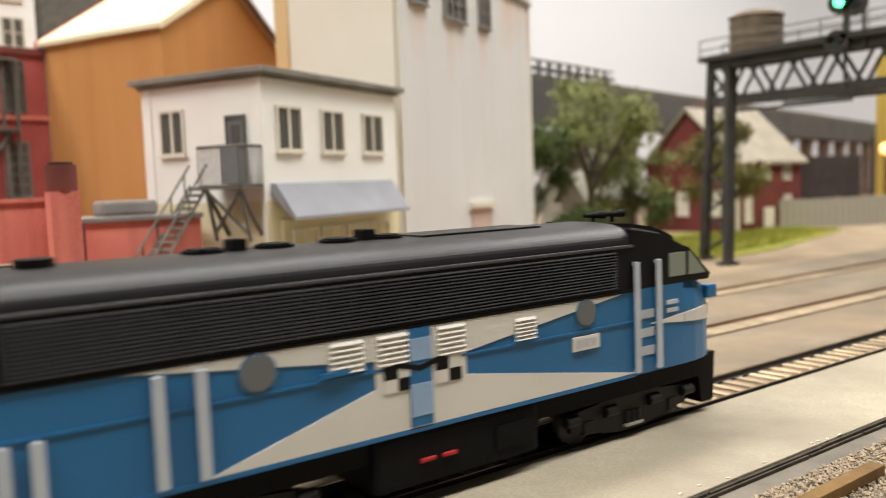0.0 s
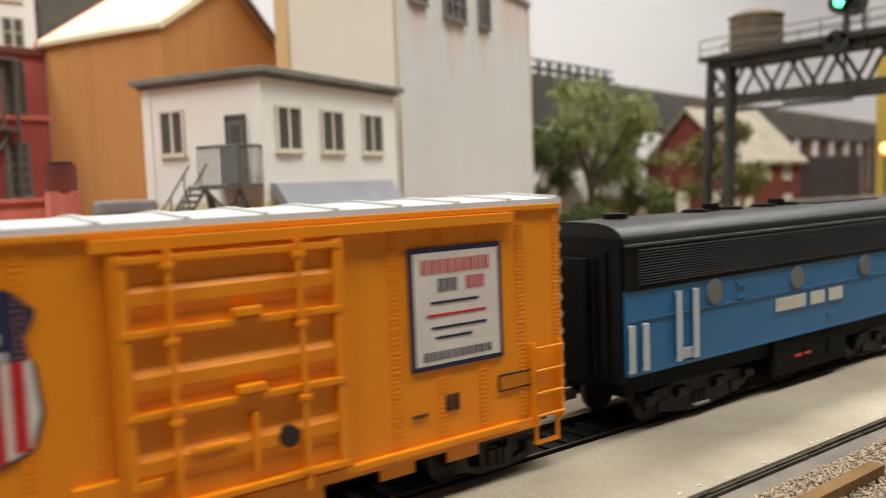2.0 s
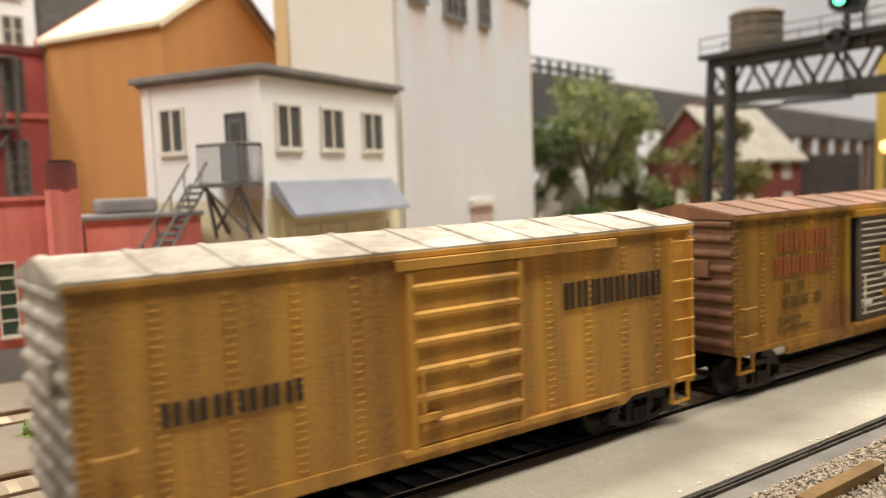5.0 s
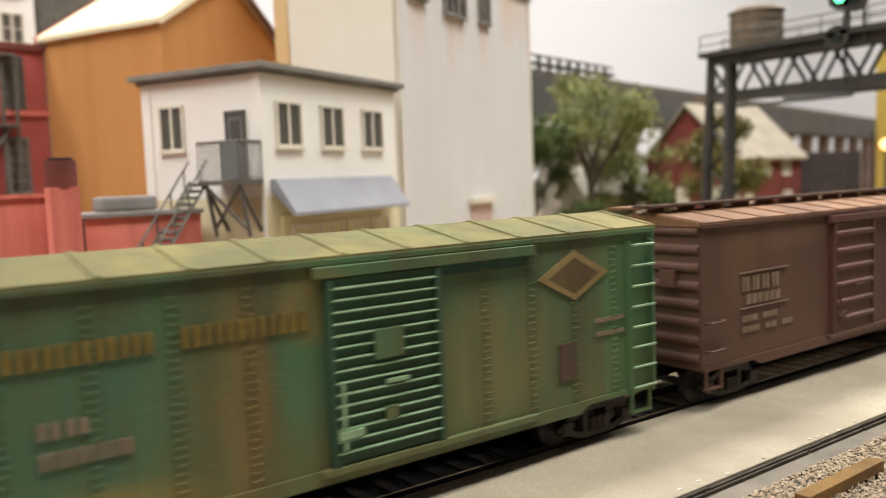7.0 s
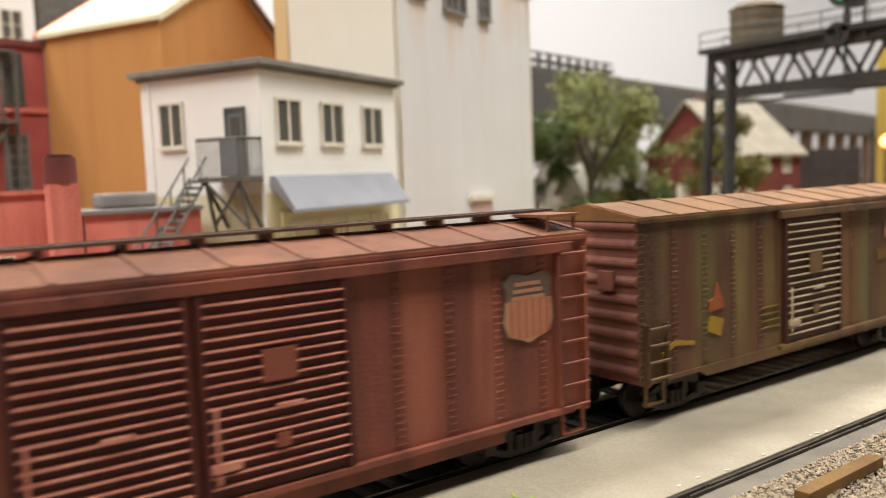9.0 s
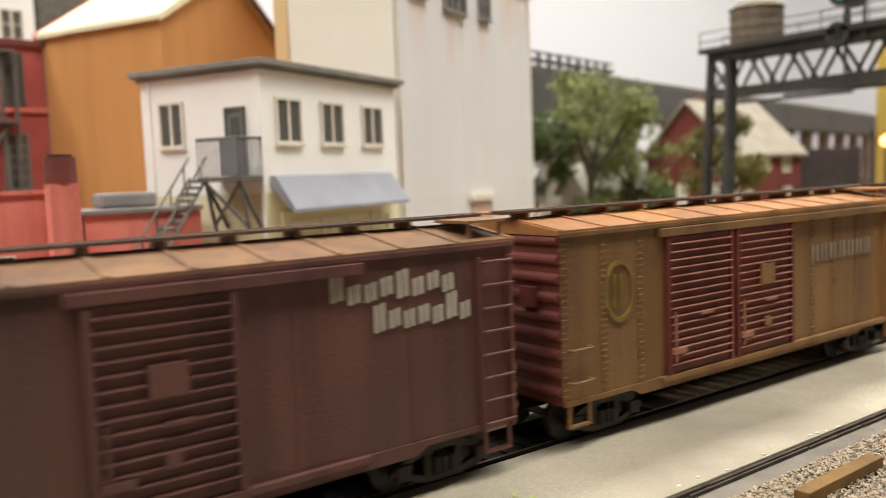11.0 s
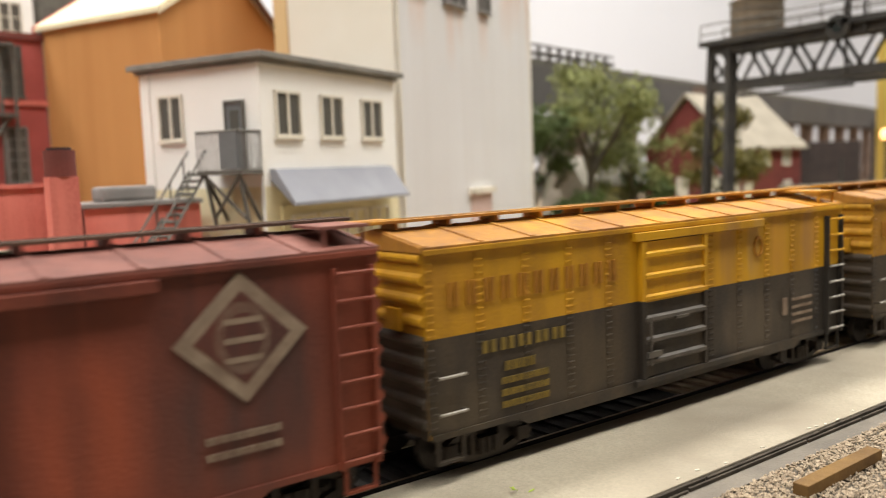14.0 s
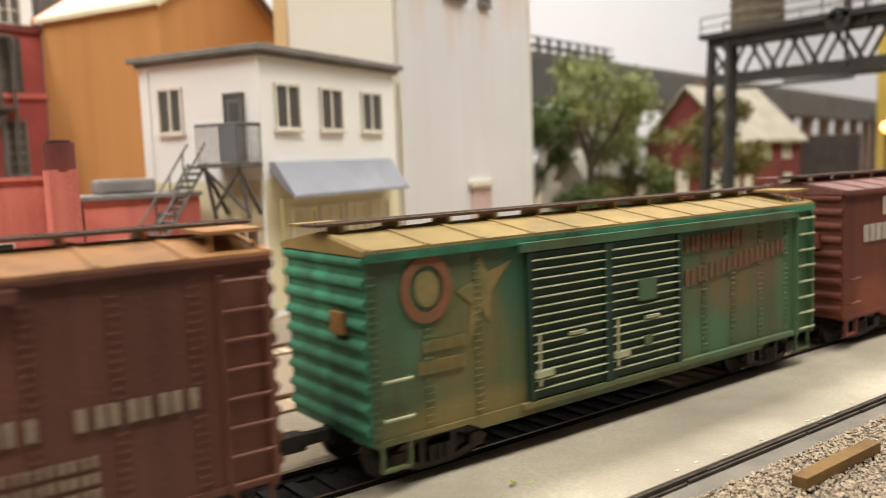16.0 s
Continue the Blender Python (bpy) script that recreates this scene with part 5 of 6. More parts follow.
def car_yellow_worn():
    b = dirty("worn_yellow", (200, 146, 32), (176, 120, 30), (110, 76, 32), .6, dust=(136, 92, 40), da=.5)
    weather(b, [(106, 30, 16, 30, (116, 70, 34), 0.95), (54, 18, 14, 9, (112, 68, 36), 0.8), (12, 30, 12, 26, (150, 104, 30), 0.5), (140, 30, 7, 24, (120, 80, 36), 0.6), (38, 20, 10, 12, (166, 120, 40), 0.6)])
    r = dirty("rusty_tan_roof", (158, 112, 76), (138, 92, 60), (112, 74, 50), .45)
    e = dirty("rusty_yellow_end", (150, 104, 68), (120, 82, 56), (90, 62, 46), .5)
    c = boxcar("weathered dirty yellow boxcar with a partly open silver door", 153, 51.2, 13.4, b, r, e, dirty("door_grey", (112, 100, 84), (92, 82, 70), (80, 68, 56), .4), mat("rib_silver", srgb(236, 228, 208), srgb(210, 196, 168), scale=150, rough=0.45, metal=0.3),
               board=False, doors=((66, 96),), door_ribs=15, ends=9, belly=True)
    # No hole is cut: a black strip paints the doorway's inner shade.
    part("door_opening", B(60.5, 65.2, -W2 - .2, -W2 + 1, 14.6, 47.4), M_under, c, "black strip standing for the shade in the doorway gap")
    part("door_post", B(57.5, 60.5, -W2 - .9, -W2, 13.4, 48), b, c)
    shield(c, 119, 134.5, 29.5, 48.2, True)
    bars("lettering", c, 22, 50, 40, 45.5, 5, M_letter_r, label="faded red lettering as plain bars")
    bars("lettering", c, 20, 51, 33, 38.2, 7, M_letter_r)
    worn = mat("lettering_worn_black", srgb(96, 72, 34), srgb(128, 94, 34), scale=160, rough=0.8)
    bars("lettering", c, 25, 36, 28.0, 31, 3, worn, gaps=(1,))
    bars("lettering", c, 24, 45, 23.6, 26.8, 6, worn, gaps=(4,))
    bars("lettering", c, 22, 34, 19.8, 21, 6, worn)
    bars("lettering", c, 22, 38, 17.2, 18.2, 9, worn)
    bars("lettering", c, 135, 141, 17.0, 18.6, 4, M_letter_k)
    TRAIN.append((c, -513.2))


def car_tan():
    b = dirty("dusty_tan_yellow", (214, 160, 66), (190, 136, 60), (150, 104, 60), .5)
    e = dirty("dusty_silver_end", (206, 196, 176), (184, 170, 148), (140, 120, 96), .5)
    c = boxcar("dusty tan-yellow boxcar with pale silver ends and roof", 150, 50.5, 11, b, e, e, b, b, board=False, doors=((62, 90),), door_ribs=6)
    bars("lettering", c, 104, 138, 34, 40, 8, M_letter_k)
    bars("lettering", c, 14, 40, 26, 30, 6, M_letter_k)
    TRAIN.append((c, -680.0))


def car_brown(kind):
    if kind == "diagonal":
        b = dirty("mineral_brown", (102, 66, 58), (86, 56, 51), (106, 82, 60), .45, dust=(104, 80, 58))
        weather(b, [(18, 38, 10, 16, (110, 88, 60), 0.6), (116, 40, 14, 12, (100, 82, 58), 0.7), (42, 45, 26, 7, (112, 84, 64), 0.6), (100, 26, 8, 20, (72, 48, 46), 0.7), (140, 22, 12, 14, (108, 80, 66), 0.5)])
        r = dirty("dusty_brown_roof", (150, 110, 76), (132, 92, 64), (104, 72, 58), .4)
        c = boxcar("weathered mineral-brown boxcar with slanted white script", 151, 49.6, 11, b, r, b, b, b, ridge=54, doors=((65.5, 89),), door_ribs=6, ends=8, seams=1, pitch=0)
        bars("lettering", c, 19, 38, 30.0, 34, 4, M_letter_dim, thin=.62)
        bars("lettering", c, 21, 38, 26.3, 29, 6, M_letter_dim, thin=.62)
        bars("lettering", c, 18, 41, 35.0, 35.35, 1, M_letter_dim, thin=1)
        bars("lettering", c, 18, 41, 25.2, 25.5, 1, M_letter_dim, thin=1)
        bars("lettering", c, 19, 36, 21.6, 23.2, 7, M_letter_dim, gaps=(3,))
        bars("lettering", c, 19, 44, 18.6, 20.2, 9, M_letter_dim, gaps=(3, 6))
        for i in range(13):
            x, z = 105 + i * 2.7, 22 + i * 1.75
            if i != 7:
                bars("lettering", c, x, x + 2.0, z, z + 4.0, 2, M_letter_w, thin=.42)
        bars("lettering", c, 102, 126, 43.5, 46.8, 7, M_letter_dim)
        bars("lettering", c, 104, 122, 38.5, 41.2, 6, M_letter_dim)
        TRAIN.append((c, -846.8))
    elif kind == "rusty":
        b = dirty("rusty_olive_brown", (128, 97, 64), (107, 78, 54), (70, 47, 36), .75, dust=(142, 112, 62))
        weather(b, [(17, 30, 8, 28, (92, 48, 36), 0.85), (27, 36, 6, 26, (104, 96, 56), 0.8), (36, 28, 6, 30, (78, 46, 36), 0.85), (43, 36, 5, 26, (122, 104, 62), 0.8), (50, 28, 6, 30, (92, 52, 40), 0.8), (56, 34, 4, 30, (128, 102, 62), 0.7), (100, 28, 8, 28, (124, 84, 52), 0.8), (110, 30, 5, 28, (94, 100, 62), 0.8), (116, 28, 6, 28, (84, 54, 40), 0.7), (140, 28, 12, 26, (160, 108, 52), 0.85)])
        r = dirty("rusty_orange_roof", (146, 103, 58), (130, 88, 50), (108, 72, 44), .4)
        e = dirty("rust_red_end", (146, 92, 76), (120, 74, 62), (96, 58, 50), .5)
        c = boxcar("rusty olive-brown boxcar with faint red and yellow marks", 153, 51.6, 10.8, b, r, e, dirty("red_door_shade", (78, 40, 34), (64, 34, 30), (90, 60, 40), .4), mat("rib_pale_lit", srgb(196, 180, 150), srgb(170, 150, 118), scale=150, rough=0.5), board=False, doors=((63, 92.5),), door_ribs=16, ladder_full=False, ends=9)
        yl_ = mat("mark_yellow", srgb(170, 136, 36), srgb(150, 116, 40), scale=200, rough=0.8)
        part("red_mark", P([(28, 25.5), (34.5, 26), (34, 28.5), (31.6, 33), (30.6, 29), (28.2, 28.4)], "y", -W2 - .4, -W2), M_letter_r, c, "faint red flame mark")
        part("yellow_mark", P([(27.5, 20.5), (33, 18.5), (34.5, 23), (29, 24.4)], "y", -W2 - .4, -W2), yl_, c)
        part("yellow_mark", P([(9, 16.4), (14, 18.8), (22, 17.8), (22, 18.8), (14, 20.2), (9, 17.6)], "y", -W2 - .4, -W2), yl_, c)
        for k in range(4):
            bars("lettering", c, 52, 60.5, 17.5 + k * 1.9, 17.9 + k * 1.9, 1, M_letter_y, thin=1)
        shield(c, 122, 128.5, 37, 44.5, True)
        for z, a in ((31, 118), (24, 124), (17, 127)):
            bars("lettering", c, a, a + 16, z, z + 3.6, 5, M_letter_och, thin=.6)
        TRAIN.append((c, -1191.2))
    elif kind == "script":
        b = dirty("dark_maroon", (108, 68, 59), (92, 59, 53), (70, 50, 46), .45, dust=(104, 78, 64), da=.3)
        weather(b, [(58, 30, 30, 22, (98, 70, 62), 0.5), (15, 16, 16, 9, (102, 76, 64), 0.5), (118, 20, 24, 12, (78, 54, 52), 0.6), (96, 40, 8, 12, (84, 58, 54), 0.6)])
        r = dirty("dusty_maroon_roof", (140, 104, 68), (112, 80, 58), (90, 62, 52), .4)
        c = boxcar("dark maroon boxcar with white script lettering", 151, 49.8, 11, b, r, b, b, b, ridge=54.5, doors=((65, 88.2),), door_ribs=14, ends=9, seams=3, pitch=0)
        for i in range(8):
            x, z = 107 + i * 3.6, 40.5 + (i % 3 == 0) * .8
            bars("lettering", c, x, x + 3.0, z, z + (5.2 if i in (0, 4) else 3.4), 2, M_letter_w, thin=.55, lean=.6)
        for i in range(7):
            x, z = 116 + i * 3.4, 34.5 + (i % 2) * .5
            bars("lettering", c, x, x + 2.8, z, z + (5.2 if i in (0, 5) else 3.4), 2, M_letter_w, thin=.55, lean=.6)
        bars("lettering", c, 22, 27, 30.0, 32, 2, M_letter_dim)
        bars("lettering", c, 22, 33, 25.8, 28, 6, M_letter_dim)
        bars("lettering", c, 22, 38, 21.5, 22.6, 8, M_letter_dim)
        TRAIN.append((c, -1701.3))
    elif kind == "orange":
        b = dirty("dusty_tan_brown", (142, 106, 64), (126, 92, 58), (110, 78, 52), .45, dust=(156, 116, 66))
        mar = dirty("maroon_end", (120, 56, 48), (104, 50, 44), (86, 46, 42), .4)
        r = dirty("orange_roof", (178, 124, 62), (156, 100, 58), (134, 84, 56), .4)
        c = boxcar("rusty orange-brown boxcar with ribbed doors", 158, 50.2, 10.8, b, r, mar, mar, mat("rib_maroon", srgb(170, 116, 92), srgb(140, 86, 72), scale=150, rough=0.6), ridge=54.5, doors=((37, 63), (66, 92)), door_ribs=16)
        ring("outline_emblem", c, 20, 35, 7.5, 6.3, M_letter_y, label="pale outlined emblem", sx=.7)
        bars("lettering", c, 17.5, 22.5, 31, 39, 2, M_letter_y, thin=.5)
        bars("lettering", c, 104, 140, 34, 39, 7, M_letter_dim)
        TRAIN.append((c, -1537.5))
    else:
        b = dirty("tuscan_brown", (108, 66, 52), (92, 56, 46), (84, 54, 46), .4, dust=(118, 80, 62), da=.3)
        r = dirty("dusty_ochre_roof", (164, 120, 72), (136, 94, 62), (108, 72, 56), .4)
        c = boxcar("tuscan-brown boxcar with faded stencilled lettering", 154, 49.4, 9.6, b, r, b, b, b, ridge=54, doors=((64, 88),), door_ribs=13)
        bars("lettering", c, 96, 140, 25.0, 28.5, 9, M_letter_dim, gaps=(4,), thin=.9)
        for k in range(3):
            bars("lettering", c, 108, 124, 14 + k * 2.6, 15.6 + k * 2.6, 5, M_letter_dim)
        TRAIN.append((c, -2560.0))


def car_green_diamond():
    b = dirty("faded_green", (66, 112, 80), (102, 106, 66), (112, 92, 62), .5, dust=(120, 104, 62), da=.55)
    weather(b, [(26, 28, 20, 22, (66, 110, 84), 0.7), (52, 28, 7, 26, (124, 102, 60), 0.8), (64, 32, 8, 20, (72, 116, 84), 0.6), (66, 42, 10, 9, (140, 110, 58), 0.8), (27, 13, 24, 7, (150, 128, 62), 0.7), (108, 27, 22, 20, (118, 108, 70), 0.8), (148, 30, 9, 22, (84, 128, 84), 0.5), (10, 38, 8, 14, (72, 128, 96), 0.6)])
    e = dirty("fresh_green", (80, 144, 104), (64, 118, 86), (60, 90, 66), .4)
    r = dirty("mossy_tan_roof", (128, 116, 66), (104, 108, 64), (90, 92, 58), .45)
    c = boxcar("faded dusty green boxcar with a diamond emblem", 159, 50.4, 11, b, r, e, dirty("green_door", (56, 90, 66), (50, 80, 60), (60, 74, 52), .4), mat("rib_green_lit", srgb(150, 176, 140), srgb(120, 150, 116), scale=150, rough=0.5), board=False, doors=((68.5, 92.5),), door_ribs=15)
    dk_ = dirty("dark_green_panel", (46, 84, 66), (42, 76, 60), (50, 70, 56), .3)
    part("upper_panel", B(93.5, 117, -W2 - .3, -W2, 44.6, 48.6), dk_, c, "dark green clean panel")
    diamond(c, 131.2, 41.0, 11, 5.6, mat("diamond_tan", srgb(150, 128, 84), srgb(128, 108, 70), scale=150), dirty("diamond_brown", (110, 92, 60), (96, 80, 52), (80, 66, 46), .4))
    bars("lettering", c, 16, 38, 38.0, 41.5, 6, M_letter_y, label="faded gold lettering as plain bars", thin=.8)
    bars("lettering", c, 42, 65, 38.0, 41.5, 6, M_letter_y, thin=.8)
    bars("lettering", c, 20, 28, 27.5, 30, 2, M_letter_dim)
    bars("lettering", c, 20, 34, 23, 25.5, 5, M_letter_dim)
    bars("lettering", c, 138, 148, 29.2, 30.2, 5, M_letter_dim)
    bars("lettering", c, 138, 148, 26, 27, 5, M_letter_dim)
    part("stencil_box", B(126, 131.4, -W2 - .4, -W2, 17.4, 26), dirty("stencil_brown", (90, 74, 56), (76, 62, 50), (60, 50, 40), .3), c, "brown inspection stencil")
    TRAIN.append((c, -1023.2))


def car_red_double():
    b = dirty("oxide_red", (144, 80, 62), (128, 68, 54), (98, 54, 46), .6, dust=(160, 98, 76), da=.4)
    weather(b, [(98, 28, 5, 28, (112, 60, 50), 0.8), (107, 28, 6, 30, (158, 92, 72), 0.7), (117, 28, 5, 30, (108, 58, 50), 0.8), (125, 28, 5, 28, (164, 98, 78), 0.6), (147, 28, 6, 26, (104, 62, 54), 0.7), (20, 20, 18, 10, (120, 70, 58), 0.6)])
    r = dirty("oxide_roof", (132, 86, 62), (118, 74, 54), (98, 62, 48), .4)
    # Panel darkened and ribs lightened from one oxide red, as shade and light.
    d = dirty("oxide_door_shade", (88, 36, 29), (76, 31, 26), (66, 32, 29), .4)
    rb_ = mat("rib_red_lit", srgb(206, 140, 120), srgb(176, 104, 88), scale=150, rough=0.6)
    c = boxcar("oxide-red boxcar with two wide ribbed doors and shield emblem", 155, 49.6, 10, b, r, b, d, rb_, ridge=54.5, doors=((35.5, 61.5), (64, 91)), door_ribs=17, ends=9, belly=True)
    shield(c, 129.5, 143.5, 27.5, 42.5, True)
    bars("lettering", c, 8, 32, 38, 43, 5, M_letter_dim, label="faded lettering as plain bars")
    bars("lettering", c, 8, 33, 31, 36, 7, M_letter_dim)
    bars("lettering", c, 13, 28, 22, 25, 6, M_letter_dim)
    TRAIN.append((c, -1363.0))


def car_two_tone(offset, L=155.0, clean=False):
    y = dirty("chrome_yellow_a" if clean else "chrome_yellow", (212, 160, 20), (196, 140, 26), (170, 112, 40), .35 if clean else .55, dust=(196, 140, 60), da=.35)
    g = dirty("two_tone_grey", (52, 47, 42), (42, 38, 35), (112, 94, 70), .35)
    weather(y, [(100, 40, 5, 14, (158, 118, 72), .8), (112, 40, 4, 14, (150, 122, 92), .7), (124, 40, 5, 14, (190, 132, 60), .6), (140, 40, 6, 14, (160, 116, 70), .7), (8, 40, 10, 12, (176, 124, 40), .6)])
    weather(g, [(42, 18, 22, 12, (84, 72, 54), .7), (110, 18, 18, 12, (98, 86, 70), .75), (10, 14, 12, 8, (92, 80, 62), .6), (138, 22, 10, 10, (80, 72, 62), .6)])
    r = dirty("orange_yellow_roof", (200, 144, 34), (184, 118, 40), (150, 98, 66), .5)
    c = boxcar("yellow and dark grey two-tone boxcar with faded lettering", L, 48.2, 9.8, y, r, y, g, mat("rib_grey", srgb(96, 90, 82), srgb(74, 68, 62), scale=150, rough=0.5), ridge=53, board="roof", doors=((64.6, 88.7),), door_ribs=6, split=30.0, lower=g, ends=9)
    d = [k for k in c.children if k.name.startswith("door") and "track" not in k.name][0]
    part("door_upper", B(64.2, 89.1, -W2 - 1.0, -W2 - .2, 30.0, 44.3), y, d, "yellow upper half of the door")
    for xx in (64.6, 88.7):
        part("door_edge", B(xx - .75, xx + .75, -W2 - 1.56, -W2 - .1, 30.0, 44.45), y, d)
    for k in d.children:
        if k.name.startswith("door_rib") and min(v.co.z for v in k.data.vertices) > 29.5 * MM:
            k.data.materials[0] = y
    bars("lettering", c, 6.5, 58, 36.0, 41.0, 11, M_ghost_y, label="faded dark lettering as plain bars", thin=.55)
    bars("lettering", c, 15, 40, 25.2, 27.8, 5, M_letter_y, thin=.7)
    bars("lettering", c, 21, 30, 20.6, 22.6, 4, M_letter_y)
    for k in range(3):
        bars("lettering", c, 20, 34, 12.6 + k * 2.6, 14 + k * 2.6, 6, M_letter_y)
    ring("letter_emblem", c, 114, 39, 3.0, 2.2, M_ghost_y, label="small round dark emblem", sx=.7)
    bars("lettering", c, 126, 129, 18, 23, 1, M_letter_dim)
    for k in range(4):
        bars("lettering", c, 131, 142, 15 + k * 2.2, 15.8 + k * 2.2, 6, M_letter_dim)
    TRAIN.append((c, offset))


def car_diamond_red():
    b = dirty("boxcar_red", (128, 64, 46), (112, 54, 42), (88, 50, 42), .5, dust=(146, 74, 48), da=.5)
    weather(b, [(130, 27, 24, 27, (74, 50, 45), 0.95), (103, 24, 12, 22, (158, 76, 48), 0.6), (60, 40, 14, 12, (104, 56, 46), 0.6), (20, 16, 22, 8, (150, 82, 54), 0.6)])
    r = dirty("dusty_maroon_top", (136, 88, 76), (116, 74, 66), (96, 62, 58), .35)
    c = boxcar("red-brown boxcar with white lettering and a diamond emblem", 157, 49.6, 9.6, b, r, b, b, mat("rib_grey_red", srgb(214, 190, 178), srgb(178, 142, 130), scale=150, rough=0.5), ridge=54.4, doors=((66.7, 90.2),), door_ribs=17, seams=1, pitch=0)
    ho = dirty("fresh_rust", (150, 76, 48), (134, 66, 44), (112, 58, 42), .4)
    for x0, x1, z0, z1 in ((63, 91, 11.6, 14.4), (63, 66, 13, 21), (72, 76, 13, 18.5), (82, 90, 13.5, 20)):
        part("door_hardware", B(x0, x1, -W2 - 2.3, -W2 - 1.2, z0, z1, bevel=.3), ho, c, "fresh rust-orange door hardware")
    e_ = diamond(c, 129.4, 36.6, 12, 11.2, M_letter_dim, b)
    ring("emblem_ring", c, 129.4, 36.6, 6.2, 4.4, M_letter_dim, sx=.8)
    for z in (33, 36.3, 39.6):
        part("emblem_bar", B(126, 133, -W2 - .5, -W2 - .3, z - .5, z + .5), M_letter_dim, e_)
    bars("lettering", c, 25.5, 41.5, 41.0, 47, 4, M_letter_w, label="white lettering as plain bars", thin=.7)
    bars("lettering", c, 13.4, 54, 33.0, 38.5, 10, M_letter_w, thin=.68)
    bars("lettering", c, 30, 36, 28.8, 31, 2, M_letter_dim)
    bars("lettering", c, 28, 42, 24.5, 27.5, 6, M_letter_dim)
    for k in range(3):
        bars("lettering", c, 28, 48 - k * 4, 17 + k * 2.2, 18.0 + k * 2.2, 9, M_letter_dim)
    bars("lettering", c, 122, 136, 19.4, 20.6, 6, M_letter_dim)
    bars("lettering", c, 122, 136, 16.6, 17.8, 6, M_letter_dim)
    TRAIN.append((c, -2216.0))


def car_green_goat():
    b = dirty("weathered_green", (62, 112, 82), (98, 102, 66), (100, 92, 62), .5, dust=(112, 100, 62), da=.5)
    weather(b, [(24, 28, 17, 18, (118, 104, 62), 0.8), (10, 34, 8, 14, (56, 118, 92), 0.6), (37, 36, 5, 14, (48, 96, 76), 0.7), (118, 32, 28, 17, (124, 92, 62), 0.75), (104, 16, 14, 8, (70, 120, 84), 0.6), (142, 26, 8, 20, (82, 120, 82), 0.6), (26, 12, 28, 6, (140, 116, 64), 0.7)])
    e = dirty("bright_green_end", (66, 146, 108), (52, 112, 84), (40, 74, 58), .5)
    r = dirty("ochre_roof", (160, 134, 76), (150, 122, 70), (128, 110, 70), .35)
    c = boxcar("weathered green double-door boxcar with a round emblem", 155.5, 47.4, 10.0, b, r, e, dirty("green_door_shade", (36, 64, 50), (32, 56, 46), (50, 70, 54), .3), mat("rib_cream_lit", srgb(180, 180, 144), srgb(140, 142, 110), scale=150, rough=0.5), ridge=52, doors=((41, 64.6), (66, 91.2)), door_ribs=15)
    part("cornice", B(.2, 155.3, -W2 - .9, -W2 - .2, 45.4, 46.8), e, c, "bright green cornice strip")
    ring("round_emblem", c, 14.4, 39, 6.8, 4.6, mat("emblem_rust", srgb(138, 84, 58), srgb(118, 88, 60), scale=150, rough=0.8), label="faded red ring emblem", sx=.9)
    ring("emblem_core", c, 14.4, 39, 3.6, 0.1, mat("emblem_core_tan", srgb(138, 122, 76), srgb(120, 110, 70), scale=150, rough=0.8), sx=.8)
    tan = mat("faded_tan_mark", srgb(142, 122, 74), srgb(112, 110, 68), scale=150, rough=0.8)
    part("tan_mark", P([(22, 37.5), (26.5, 39), (28, 44.6), (30, 40.5), (36.5, 42.4), (31, 36.8), (30.2, 30), (28.2, 33.4), (24.4, 26), (25.6, 34.6)], "y", -W2 - .2, -W2), tan, c, "faded tan splash mark")
    bars("lettering", c, 13, 24, 26.4, 28.6, 4, tan, thin=.7)
    bars("lettering", c, 12, 24, 22.0, 24.6, 5, tan, thin=.7)
    rdm = mat("ghost_red", srgb(126, 82, 60), srgb(104, 92, 64), scale=90, rough=0.8)
    bars("lettering", c, 95, 121, 38.4, 42.4, 6, rdm, label="faint reddish lettering as plain bars", thin=.85)
    bars("lettering", c, 95, 141, 29.5, 33.5, 9, rdm, thin=.75, lean=5)
    dkp = dirty("dark_green_strip", (40, 80, 64), (36, 72, 58), (44, 66, 54), .3)
    part("upper_panel", B(92.5, 116, -W2 - .25, -W2, 42.6, 45), dkp, c)
    TRAIN.append((c, -2388.3))


# ---- streamlined diesel locomotives ----
L_black = mat("loco_black", srgb(24, 23, 23), srgb(18, 18, 18), scale=40, rough=0.34, grain=0.1, bump=0.05, spec=0.14)
L_roof = mat("loco_roof_black", srgb(30, 29, 29), srgb(24, 23, 23), scale=40, rough=0.42, grain=0.02, bump=0, spec=0.35, rvar=0.02)
# Grey on louvres and drip rail paints in the gloss of black plastic.
L_sheen = mat("loco_sheen", srgb(70, 70, 71), srgb(60, 60, 61), scale=40, rough=0.3, grain=0.02, bump=0, spec=0.6, rvar=0.02)
L_blue = mat("loco_blue", srgb(34, 104, 152), srgb(30, 98, 146), scale=30, rough=0.35, grain=0.06, bump=0.08, spec=0.5)
L_white = mat("loco_white", srgb(218, 214, 204), srgb(206, 202, 192), scale=40, rough=0.4, grain=0.06, bump=0.08)
L_grey = mat("loco_handrail", srgb(190, 196, 202), srgb(172, 180, 188), scale=80, rough=0.4, grain=0.08)
L_pale = mat("loco_pale_blue", srgb(150, 176, 204), srgb(138, 166, 196), scale=60, rough=0.4, grain=0.06)
# Lighter base paints a pale reflection into portholes and windscreen.
L_glass_sheen = glass("loco_glass_sheen", (0.13, 0.14, 0.14, 1))
L_cabglass = glass("cab_glass", (0.22, 0.24, 0.19, 1))
